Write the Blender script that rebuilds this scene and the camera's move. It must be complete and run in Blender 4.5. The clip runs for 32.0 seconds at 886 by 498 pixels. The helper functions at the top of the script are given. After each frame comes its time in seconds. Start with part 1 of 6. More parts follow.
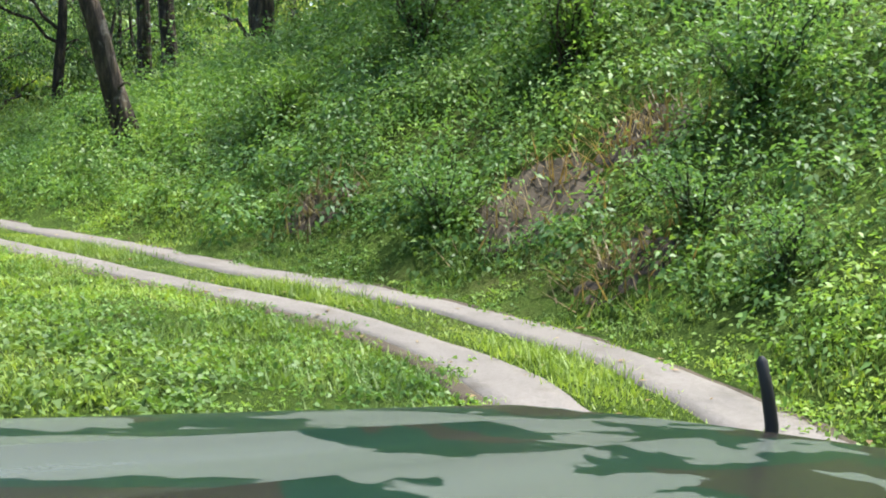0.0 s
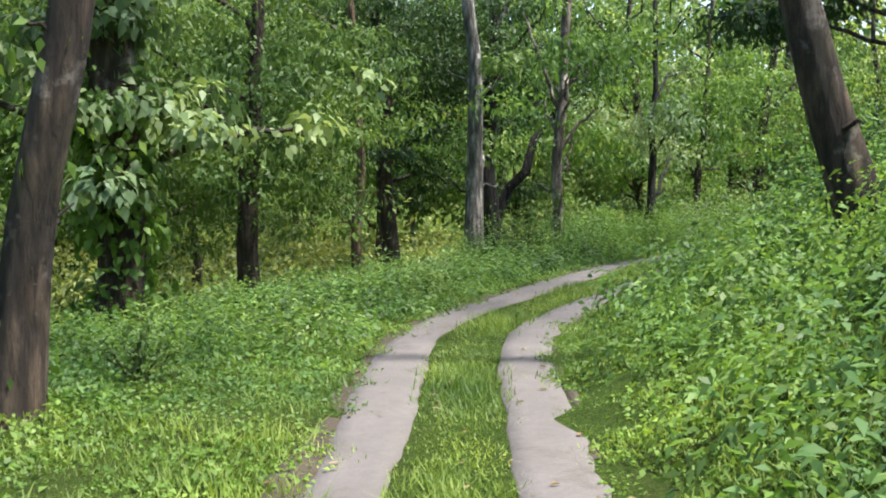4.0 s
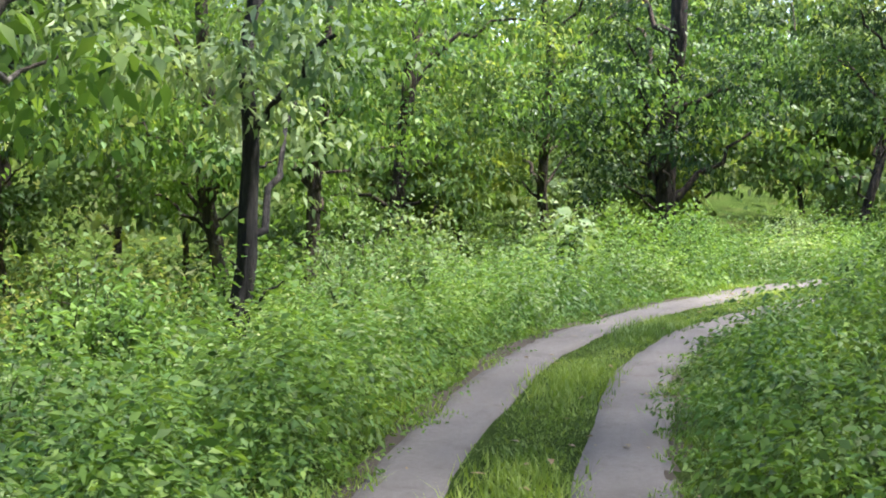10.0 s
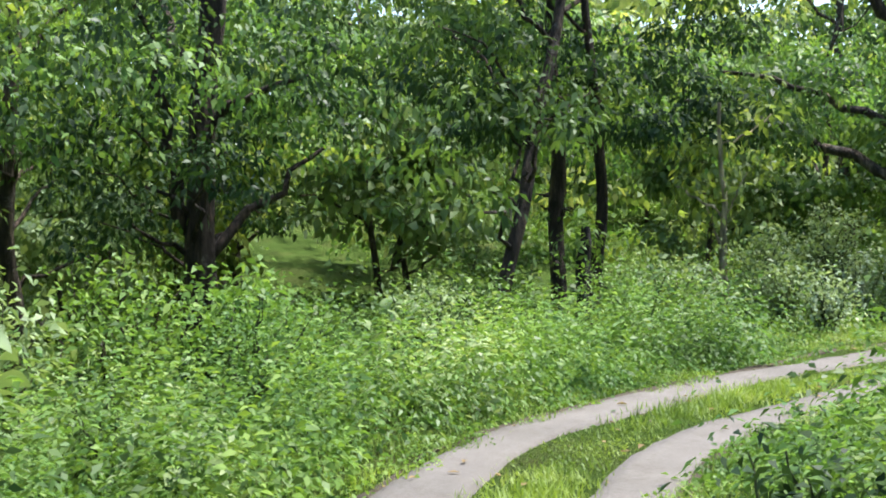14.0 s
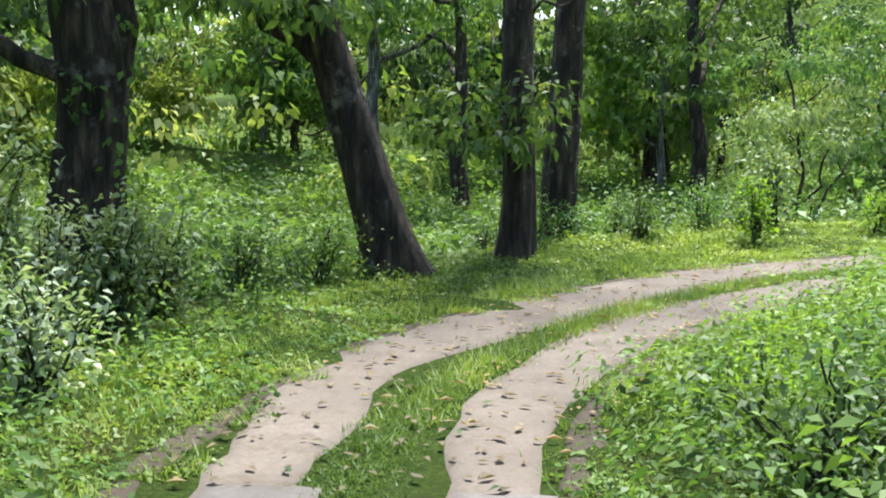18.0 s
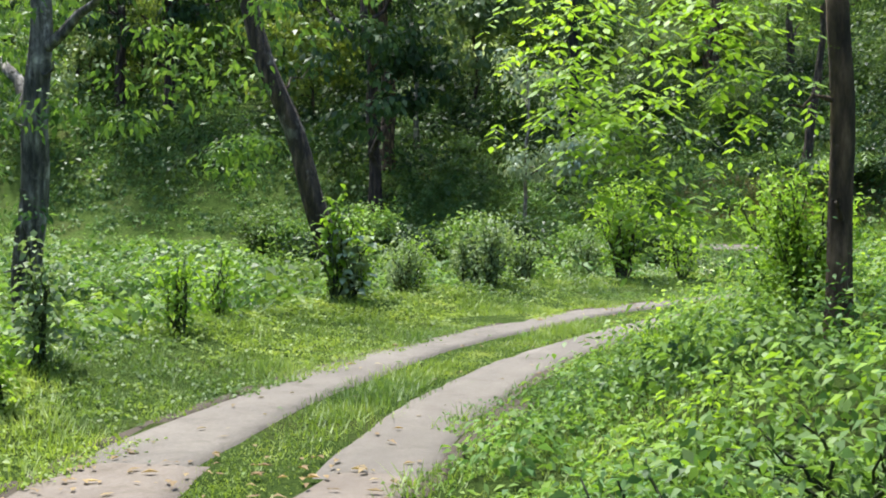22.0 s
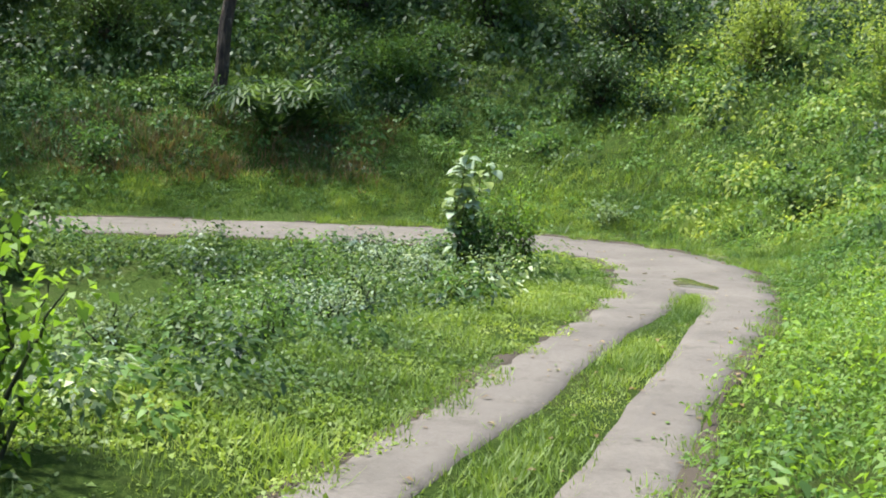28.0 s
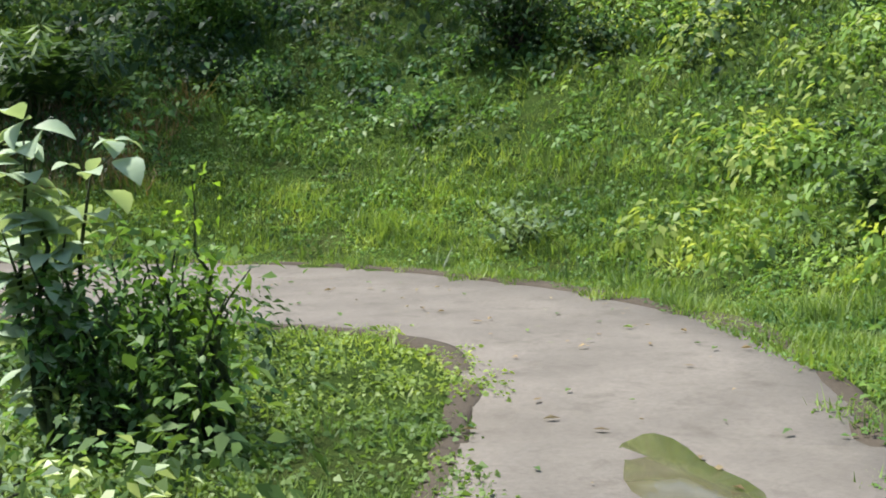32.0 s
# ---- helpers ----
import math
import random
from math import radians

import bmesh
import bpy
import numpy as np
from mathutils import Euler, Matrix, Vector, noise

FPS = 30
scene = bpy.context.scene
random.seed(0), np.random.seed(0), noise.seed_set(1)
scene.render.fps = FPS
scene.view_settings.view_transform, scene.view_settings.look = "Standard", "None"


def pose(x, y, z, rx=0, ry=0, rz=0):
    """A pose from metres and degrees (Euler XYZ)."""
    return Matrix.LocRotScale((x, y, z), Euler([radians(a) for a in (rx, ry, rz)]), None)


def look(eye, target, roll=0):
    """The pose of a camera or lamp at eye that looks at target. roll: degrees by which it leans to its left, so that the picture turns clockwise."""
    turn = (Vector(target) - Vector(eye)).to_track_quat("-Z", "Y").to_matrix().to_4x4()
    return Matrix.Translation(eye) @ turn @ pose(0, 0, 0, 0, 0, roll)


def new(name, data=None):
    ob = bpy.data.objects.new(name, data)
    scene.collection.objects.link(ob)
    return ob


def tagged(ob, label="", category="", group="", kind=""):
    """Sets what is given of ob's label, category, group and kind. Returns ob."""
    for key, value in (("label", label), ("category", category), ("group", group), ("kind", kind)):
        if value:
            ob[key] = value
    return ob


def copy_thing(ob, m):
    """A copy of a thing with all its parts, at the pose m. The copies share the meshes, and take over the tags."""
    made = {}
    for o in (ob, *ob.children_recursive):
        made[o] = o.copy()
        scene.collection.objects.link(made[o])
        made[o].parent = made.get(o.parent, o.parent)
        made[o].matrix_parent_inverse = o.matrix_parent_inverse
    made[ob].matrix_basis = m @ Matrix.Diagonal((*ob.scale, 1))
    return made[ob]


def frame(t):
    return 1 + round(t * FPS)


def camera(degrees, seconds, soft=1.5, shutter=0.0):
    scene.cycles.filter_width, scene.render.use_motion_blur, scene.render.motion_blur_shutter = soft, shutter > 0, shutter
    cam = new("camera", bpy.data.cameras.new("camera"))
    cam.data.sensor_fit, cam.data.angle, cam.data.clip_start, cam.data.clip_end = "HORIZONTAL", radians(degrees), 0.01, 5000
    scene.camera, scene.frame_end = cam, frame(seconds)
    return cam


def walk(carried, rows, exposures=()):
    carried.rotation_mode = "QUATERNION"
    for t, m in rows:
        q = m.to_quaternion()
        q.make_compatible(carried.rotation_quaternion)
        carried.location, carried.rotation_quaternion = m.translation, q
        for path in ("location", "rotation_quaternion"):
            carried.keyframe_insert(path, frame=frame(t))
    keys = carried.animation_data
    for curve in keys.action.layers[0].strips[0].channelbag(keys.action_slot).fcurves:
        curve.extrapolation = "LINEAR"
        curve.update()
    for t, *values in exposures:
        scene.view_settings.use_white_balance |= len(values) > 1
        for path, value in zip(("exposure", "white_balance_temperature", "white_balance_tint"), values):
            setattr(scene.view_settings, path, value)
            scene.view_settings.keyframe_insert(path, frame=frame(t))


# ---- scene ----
cam = camera(39.45, 32.0, soft=1.9)
PATH = [
    (0, pose(-16.377, -8.643, 1.790, 83.57, -1.58, -67.60)),
    (0.5, pose(-14.976, -8.814, 1.739, 83.28, -2.31, -62.67)),
    (1, pose(-13.630, -8.804, 1.724, 82.38, -2.55, -53.81)),
    (1.5, pose(-12.191, -8.653, 1.722, 81.92, -1.62, -45.15)),
    (2, pose(-10.724, -8.250, 1.732, 84.75, -0.58, -38.15)),
    (2.5, pose(-9.347, -7.503, 1.726, 87.10, 0.05, -30.61)),
    (3, pose(-8.048, -6.503, 1.732, 87.43, 0.79, -25.85)),
    (3.5, pose(-7.165, -5.445, 1.730, 86.97, 0.48, -22.81)),
    (4, pose(-6.364, -4.370, 1.714, 86.27, 0.32, -20.80)),
    (4.5, pose(-5.697, -3.137, 1.699, 86.87, -0.33, -19.87)),
    (6.5, pose(-3.240, 2.335, 1.651, 89.82, -0.14, -19.86)),
    (7, pose(-2.368, 3.697, 1.722, 88.67, -0.11, -21.74)),
    (7.5, pose(-1.528, 5.063, 1.779, 86.41, -0.13, -23.01)),
    (8, pose(-0.825, 6.428, 1.810, 85.83, -0.55, -27.83)),
    (8.5, pose(-0.125, 7.743, 1.790, 86.67, -1.37, -31.93)),
    (9, pose(0.766, 9.040, 1.752, 87.18, -1.47, -34.86)),
    (9.5, pose(1.615, 10.316, 1.737, 86.73, -1.20, -37.53)),
    (10, pose(2.519, 11.564, 1.748, 86.19, -0.53, -41.03)),
    (10.5, pose(3.477, 12.735, 1.755, 85.47, 0.03, -43.67)),
    (11, pose(4.488, 13.822, 1.745, 84.93, 0.81, -45.29)),
    (11.5, pose(5.581, 14.832, 1.731, 86.08, 1.53, -47.89)),
    (12, pose(6.791, 15.744, 1.724, 87.52, 1.51, -50.50)),
    (12.5, pose(7.932, 16.599, 1.702, 88.35, 1.71, -52.98)),
    (13, pose(8.983, 17.372, 1.670, 88.64, 1.58, -56.75)),
    (13.5, pose(10.007, 18.059, 1.641, 88.39, 0.70, -59.71)),
    (15.5, pose(14.834, 19.956, 1.817, 87.51, 0.84, -77.25)),
    (16, pose(15.878, 20.542, 1.762, 86.96, 2.08, -85.22)),
    (16.5, pose(16.811, 21.112, 1.718, 86.02, 1.28, -92.90)),
    (17, pose(17.768, 21.538, 1.699, 85.97, 1.83, -98.27)),
    (17.5, pose(19.028, 21.668, 1.718, 85.34, -0.17, -102.74)),
    (18, pose(20.323, 21.506, 1.742, 84.08, -0.62, -107.75)),
    (18.5, pose(21.575, 21.352, 1.764, 85.46, 0.22, -115.32)),
    (19, pose(22.829, 21.137, 1.773, 85.90, 0.64, -123.51)),
    (19.5, pose(24.137, 20.799, 1.750, 86.11, 0.20, -131.53)),
    (20, pose(25.405, 20.199, 1.728, 87.08, -0.39, -137.33)),
    (20.5, pose(26.593, 19.493, 1.711, 87.06, -0.38, -143.62)),
    (21, pose(27.638, 18.711, 1.697, 86.64, 0.00, -149.83)),
    (21.5, pose(28.584, 17.860, 1.689, 86.68, -0.06, -154.83)),
    (22, pose(29.426, 16.914, 1.685, 87.63, -0.02, -158.75)),
    (22.5, pose(30.158, 15.795, 1.721, 87.18, -0.33, -163.85)),
    (23, pose(30.800, 14.659, 1.751, 86.30, -0.01, -167.53)),
    (23.5, pose(31.340, 13.614, 1.745, 87.91, 0.16, -171.42)),
    (24, pose(31.783, 12.589, 1.767, 88.49, 0.24, -172.38)),
    (24.5, pose(32.243, 11.464, 1.804, 87.41, -1.30, -168.23)),
    (25, pose(32.567, 10.210, 1.830, 88.65, -1.30, -168.53)),
    (25.5, pose(32.862, 8.919, 1.822, 89.40, -1.10, -173.96)),
    (26, pose(33.029, 7.528, 1.794, 89.28, -0.69, -180.78)),
    (26.5, pose(33.335, 6.071, 1.813, 88.09, -1.29, -184.67)),
    (28.5, pose(31.673, -1.317, 1.866, 84.90, -1.23, -188.72)),
    (29, pose(31.358, -2.727, 1.854, 86.20, -0.29, -190.67)),
    (29.5, pose(30.934, -4.102, 1.815, 87.86, 1.46, -192.31)),
    (30, pose(30.398, -5.463, 1.738, 88.48, 2.56, -192.54)),
    (30.5, pose(29.891, -6.841, 1.649, 87.33, 2.47, -191.84)),
    (31, pose(29.392, -8.202, 1.577, 86.53, 1.01, -190.96)),
    (31.5, pose(28.814, -9.461, 1.566, 86.03, 0.69, -188.87)),
    (32, pose(28.298, -10.722, 1.581, 84.70, 1.17, -188.74)),
]

EXPOSURES = [(0, 1.75, 6250, 9), (1.2, 1.75, 6250, 9), (2.5, 1.5, 6250, 15), (4, 1.55, 6250, 15), (7, 1.7, 6250, 15), (8, 1.85, 6250, 15), (10, 1.9, 6250, 15), (13, 1.6, 6150, 11.5), (16, 1.6, 6150, 11.5), (18, 1.6, 6150, 11.5), (20, 1.42, 6150, 11.5), (21, 1.38, 6150, 11.5), (23, 1.5, 6150, 11.5), (25, 1.5, 6150, 11.5), (28, 1.35, 6150, 11.5), (30, 1.4, 6150, 11.5), (31, 1.15, 6150, 11.5), (32, 1.2, 6150, 11.5)]
walk(cam, PATH, EXPOSURES)

# ---- light ----
SUN_FROM = Vector((0.56, -0.4, 1.5)).normalized()
world = bpy.data.worlds.new("sky")
scene.world = world
world.use_nodes = True
wn = world.node_tree
sky = wn.nodes.new("ShaderNodeTexSky")
sky.sky_type = "NISHITA"
sky.sun_disc = False
sky.sun_elevation = math.asin(SUN_FROM.z)
sky.sun_rotation = math.atan2(SUN_FROM.x, SUN_FROM.y)
sky.dust_density = 2.0
wn.nodes["Background"].inputs["Strength"].default_value = 0.13
wn.links.new(sky.outputs[0], wn.nodes["Background"].inputs["Color"])
sun = new("sun", bpy.data.lights.new("sun", "SUN"))
sun.data.energy, sun.data.angle, sun.data.color = 4.1, radians(5.0), (1.0, 0.95, 0.86)
sun.matrix_world = look((40, -40, 60), Vector((40, -40, 60)) - SUN_FROM)

# ---- materials ----
def mat(name):
    m = bpy.data.materials.new(name)
    m.use_nodes = True
    n = m.node_tree
    return m, n, n.nodes["Principled BSDF"]


def ramp(n, fac, stops):
    r = n.nodes.new("ShaderNodeValToRGB")
    e = r.color_ramp.elements
    while len(e) < len(stops):
        e.new(0.5)
    for i, (p, c) in enumerate(stops):
        e[i].position, e[i].color = p, (*c, 1)
    n.links.new(fac, r.inputs[0])
    return r.outputs[0]


def tex(n, scale, detail=4, rough=0.6, kind="ShaderNodeTexNoise", stretch=None):
    t = n.nodes.new(kind)
    t.inputs["Scale"].default_value = scale
    if kind == "ShaderNodeTexNoise":
        t.inputs["Detail"].default_value, t.inputs["Roughness"].default_value = detail, rough
    co = n.nodes.new("ShaderNodeTexCoord")
    src = co.outputs["Object"]
    if stretch:
        mp = n.nodes.new("ShaderNodeMapping")
        mp.inputs["Scale"].default_value = stretch
        n.links.new(src, mp.inputs[0])
        src = mp.outputs[0]
    n.links.new(src, t.inputs["Vector"])
    return t.outputs[0]


def mixc(n, fac, a, b, mode="MIX"):
    m = n.nodes.new("ShaderNodeMix")
    m.data_type, m.blend_type = "RGBA", mode
    for sock, v in ((m.inputs[0], fac), (m.inputs[6], a), (m.inputs[7], b)):
        if hasattr(v, "links"):
            n.links.new(v, sock)
        else:
            sock.default_value = v if isinstance(v, float) else (*v, 1)
    return m.outputs[2]


def bump(n, bsdf, height, strength, dist):
    b = n.nodes.new("ShaderNodeBump")
    b.inputs["Strength"].default_value, b.inputs["Distance"].default_value = strength, dist
    n.links.new(height, b.inputs["Height"])
    n.links.new(b.outputs[0], bsdf.inputs["Normal"])


def leaf_mat(name, dark, mid, light, trans=0.36, gloss=0.5):
    """Leaves: colour by leaf and by patch, light shining through the blade."""
    m, n, b = mat(name)
    g = n.nodes.new("ShaderNodeNewGeometry")
    mx = n.nodes.new("ShaderNodeMath")
    mx.operation, mx.use_clamp = "MULTIPLY_ADD", True
    n.links.new(g.outputs["Random Per Island"], mx.inputs[0])
    mx.inputs[1].default_value = 0.3
    shift = n.nodes.new("ShaderNodeMath")
    shift.operation = "MULTIPLY_ADD"
    n.links.new(tex(n, 1.9, 2), shift.inputs[0])
    shift.inputs[1].default_value, shift.inputs[2].default_value = 1.7, -0.53
    n.links.new(shift.outputs[0], mx.inputs[2])
    col = ramp(n, mx.outputs[0], [(0.0, dark), (0.5, mid), (1.0, light)])
    big = ramp(n, tex(n, 0.33, 3), [(0.36, (0.6, 0.67, 0.72)), (0.64, (1.38, 1.26, 0.98))])
    col = mixc(n, 1.0, col, big, "MULTIPLY")
    n.links.new(col, b.inputs["Base Color"])
    b.inputs["Roughness"].default_value = gloss
    b.inputs["Specular IOR Level"].default_value = 0.2
    t = n.nodes.new("ShaderNodeBsdfTranslucent")
    warm = mixc(n, 1.0, col, (1.35, 1.35, 0.68), "MULTIPLY")
    n.links.new(warm, t.inputs["Color"])
    mx = n.nodes.new("ShaderNodeMixShader")
    mx.inputs[0].default_value = trans
    n.links.new(b.outputs[0], mx.inputs[1])
    n.links.new(t.outputs[0], mx.inputs[2])
    n.links.new(mx.outputs[0], n.nodes["Material Output"].inputs[0])
    return m


LEAF_FRESH = leaf_mat("leaf_fresh", (0.058, 0.118, 0.03), (0.128, 0.235, 0.052), (0.26, 0.38, 0.1))
LEAF_MID = leaf_mat("leaf_mid", (0.04, 0.08, 0.026), (0.098, 0.17, 0.048), (0.2, 0.29, 0.088), trans=0.33)
# dark leaves; the shade of the wood is partly put into this colour
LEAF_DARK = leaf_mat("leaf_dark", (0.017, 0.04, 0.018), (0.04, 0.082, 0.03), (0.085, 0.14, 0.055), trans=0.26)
LEAF_LIME = leaf_mat("leaf_lime", (0.12, 0.22, 0.026), (0.205, 0.35, 0.042), (0.33, 0.48, 0.08), trans=0.44)
# yellow leaves; in the wood and on the slope this tint carries sunlight
LEAF_SUN = leaf_mat("leaf_yellow_sunlit", (0.11, 0.17, 0.045), (0.22, 0.3, 0.08), (0.38, 0.44, 0.15), trans=0.45)
LEAF_PALE = leaf_mat("leaf_pale", (0.1, 0.165, 0.075), (0.2, 0.285, 0.135), (0.36, 0.44, 0.27), trans=0.32)
LEAF_COOL = leaf_mat("leaf_cool", (0.045, 0.105, 0.034), (0.115, 0.225, 0.07), (0.23, 0.35, 0.125), trans=0.4)
# straw green with the far clearing's sunlight painted into the leaf colour
LEAF_GLOW = leaf_mat("leaf_sunlit_pale", (0.19, 0.26, 0.09), (0.3, 0.36, 0.14), (0.45, 0.48, 0.22), trans=0.42)
# silver leaves; at the hairpin this paleness stands in for sky sheen
LEAF_SILVER = leaf_mat("leaf_silver_sheen", (0.2, 0.28, 0.18), (0.33, 0.42, 0.3), (0.5, 0.58, 0.46), trans=0.3)
LEAF_DRY = leaf_mat("leaf_dry", (0.1, 0.07, 0.035), (0.19, 0.14, 0.075), (0.33, 0.27, 0.15), trans=0.25)
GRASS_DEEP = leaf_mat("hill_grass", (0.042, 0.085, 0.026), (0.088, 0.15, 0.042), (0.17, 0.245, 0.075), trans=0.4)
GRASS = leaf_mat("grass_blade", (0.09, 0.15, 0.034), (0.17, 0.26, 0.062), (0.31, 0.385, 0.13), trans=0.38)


def bark_mat(name, dark, light, patchc, patch=0.6, moss=0.0):
    m, n, b = mat(name)
    fine = tex(n, 13, 8, 0.75, stretch=(1, 1, 0.2))
    col = ramp(n, fine, [(0.4, dark), (0.5, tuple(0.6 * a + 0.4 * b for a, b in zip(dark, light))), (0.62, light)])
    streak = tex(n, 3.2, 5, 0.7, stretch=(1, 1, 0.35))
    col = mixc(n, 1.0, col, ramp(n, streak, [(0.35, (0.55, 0.55, 0.55)), (0.65, (1.35, 1.35, 1.35))]), "MULTIPLY")
    spots = ramp(n, tex(n, 2.3, 5, 0.65), [(patch, (0, 0, 0)), (patch + 0.08, (1, 1, 1))])
    col = mixc(n, spots, col, patchc)
    if moss:
        ms = ramp(n, tex(n, 1.3, 4), [(0.5, (0, 0, 0)), (0.75, (moss, moss, moss))])
        col = mixc(n, ms, col, (0.07, 0.11, 0.03))
    plates = tex(n, 9, kind="ShaderNodeTexVoronoi", stretch=(1, 1, 0.22))
    col = mixc(n, 1.0, col, ramp(n, plates, [(0.15, (1.25, 1.25, 1.25)), (0.6, (0.42, 0.42, 0.42))]), "MULTIPLY")
    n.links.new(col, b.inputs["Base Color"])
    b.inputs["Roughness"].default_value = 0.9
    hgt = n.nodes.new("ShaderNodeMath")
    hgt.operation = "SUBTRACT"
    n.links.new(fine, hgt.inputs[0])
    n.links.new(plates, hgt.inputs[1])
    bump(n, b, hgt.outputs[0], 1.0, 0.07)
    return m


BARK_DARK = bark_mat("bark_dark", (0.032, 0.021, 0.014), (0.12, 0.082, 0.056), (0.25, 0.22, 0.18), 0.6)
BARK_BROWN = bark_mat("bark_brown", (0.045, 0.031, 0.021), (0.155, 0.11, 0.074), (0.31, 0.28, 0.23), 0.57, 0.3)
BARK_GREY = bark_mat("bark_grey", (0.12, 0.11, 0.095), (0.38, 0.355, 0.315), (0.52, 0.48, 0.42), 0.56, 0.2)
BARK_PALE = bark_mat("bark_pale", (0.1, 0.08, 0.06), (0.34, 0.29, 0.23), (0.55, 0.5, 0.42), 0.54)
BARK_STRAW = bark_mat("bark_straw", (0.45, 0.37, 0.22), (0.72, 0.62, 0.42), (0.75, 0.68, 0.5), 0.62)
BARK_WHITE = bark_mat("bark_white", (0.22, 0.19, 0.15), (0.42, 0.38, 0.31), (0.5, 0.46, 0.4), 0.62)
BARK_RED = bark_mat("bark_red", (0.1, 0.06, 0.035), (0.28, 0.18, 0.11), (0.34, 0.26, 0.2), 0.62)
STEM_GREEN = bark_mat("green_stem", (0.06, 0.09, 0.025), (0.14, 0.18, 0.06), (0.18, 0.16, 0.08), 0.66)
BARK_BLACK = bark_mat("bark_black", (0.012, 0.01, 0.008), (0.045, 0.038, 0.032), (0.1, 0.085, 0.07), 0.64)


def ground_mat():
    m, n, b = mat("forest_ground")
    a = tex(n, 0.5, 6, 0.7)
    f = tex(n, 24, 8, 0.8)
    col = ramp(n, a, [(0.3, (0.03, 0.055, 0.012)), (0.5, (0.05, 0.09, 0.018)), (0.72, (0.075, 0.075, 0.03))])
    col = mixc(n, ramp(n, f, [(0.45, (0, 0, 0)), (0.7, (1, 1, 1))]), col, (0.115, 0.165, 0.035))
    n.links.new(col, b.inputs["Base Color"])
    b.inputs["Roughness"].default_value = 1.0
    b.inputs["Specular IOR Level"].default_value = 0.04
    bump(n, b, f, 1.0, 0.08)
    return m


def concrete_mat(name, c0, c1, dirt):
    m, n, b = mat(name)
    a, f = tex(n, 0.9, 5, 0.6), tex(n, 30, 6, 0.8)
    col = ramp(n, a, [(0.3, c0), (0.7, c1)])
    col = mixc(n, ramp(n, tex(n, 2.6, 6, 0.75), [(0.52, (0, 0, 0)), (0.72, (0.75, 0.75, 0.75))]), col, dirt)
    col = mixc(n, ramp(n, f, [(0.35, (0.45, 0.45, 0.45)), (0.6, (0, 0, 0))]), col, dirt)
    n.links.new(col, b.inputs["Base Color"])
    b.inputs["Roughness"].default_value = 0.92
    b.inputs["Specular IOR Level"].default_value = 0.25
    bump(n, b, f, 0.6, 0.012)
    return m


GROUND = ground_mat()
CONCRETE = concrete_mat("concrete", (0.118, 0.109, 0.1), (0.175, 0.161, 0.148), (0.085, 0.073, 0.057))
EARTH = concrete_mat("earth", (0.125, 0.107, 0.087), (0.195, 0.168, 0.137), (0.085, 0.067, 0.044))
SAND = concrete_mat("pale_sand", (0.12, 0.108, 0.09), (0.18, 0.162, 0.135), (0.08, 0.07, 0.054))
LITTER = concrete_mat("dead_litter", (0.048, 0.038, 0.026), (0.08, 0.065, 0.045), (0.028, 0.022, 0.015))

# ---- the road's line and the lie of the land ----
ROAD = [(-30, -3.5), (-24, -7), (-18, -8.5), (-13.2, -8.6), (-10.6, -8.0), (-9.2, -7.1), (-7.9, -6.0), (-6.7, -4.4), (-6.0, -3.0), (-5.3, -1.2),
        (-4.2, 1.2), (-3.2, 3.6), (-2.2, 6.0), (-1.0, 8.1), (0.5, 9.9), (2.2, 11.8), (4.4, 14.1), (6.1, 15.4), (8.2, 17.1), (10.5, 18.8),
        (13.2, 20.2), (16.3, 21.1), (19.3, 21.6), (22.3, 21.1), (24.5, 20.5), (26.5, 19.7), (28.3, 18.6), (29.9, 17.2), (31.3, 15.4), (32.4, 13.5),
        (33.1, 11.3), (33.6, 8.6), (33.85, 5.5), (33.7, 2.5), (33.2, -0.5), (32.3, -3.0), (31.2, -5.5), (30.0, -8.0), (28.7, -10.7), (27.5, -13.1),
        (26.5, -15.8), (25.9, -18.5), (26.1, -21.4), (27.9, -23.7), (30.5, -24.9), (34.0, -25.7), (40, -26.2), (48, -25.5), (60, -23.5), (78, -19.5), (105, -14)]


def spline(pts, step):
    p = [np.array(q, float) for q in pts]
    p = [2 * p[0] - p[1]] + p + [2 * p[-1] - p[-2]]
    out, keys = [], []
    for i in range(1, len(p) - 2):
        a, b, c, d = p[i - 1:i + 3]
        n = max(2, int(np.linalg.norm(c - b) / step))
        for k in range(n):
            t = k / n
            out.append(0.5 * (2 * b + (c - a) * t + (2 * a - 5 * b + 4 * c - d) * t * t + (3 * b - a - 3 * c + d) * t ** 3))
            keys.append(i - 1 + t)
    out.append(p[-2])
    keys.append(len(pts) - 1.0)
    return np.array(out), np.array(keys)


LINE, STATION = spline(ROAD, 0.25)
TANG = np.gradient(LINE, axis=0)
TANG /= np.linalg.norm(TANG, axis=1)[:, None]
SIDE = np.stack([TANG[:, 1], -TANG[:, 0]], 1)      # to the right of travel

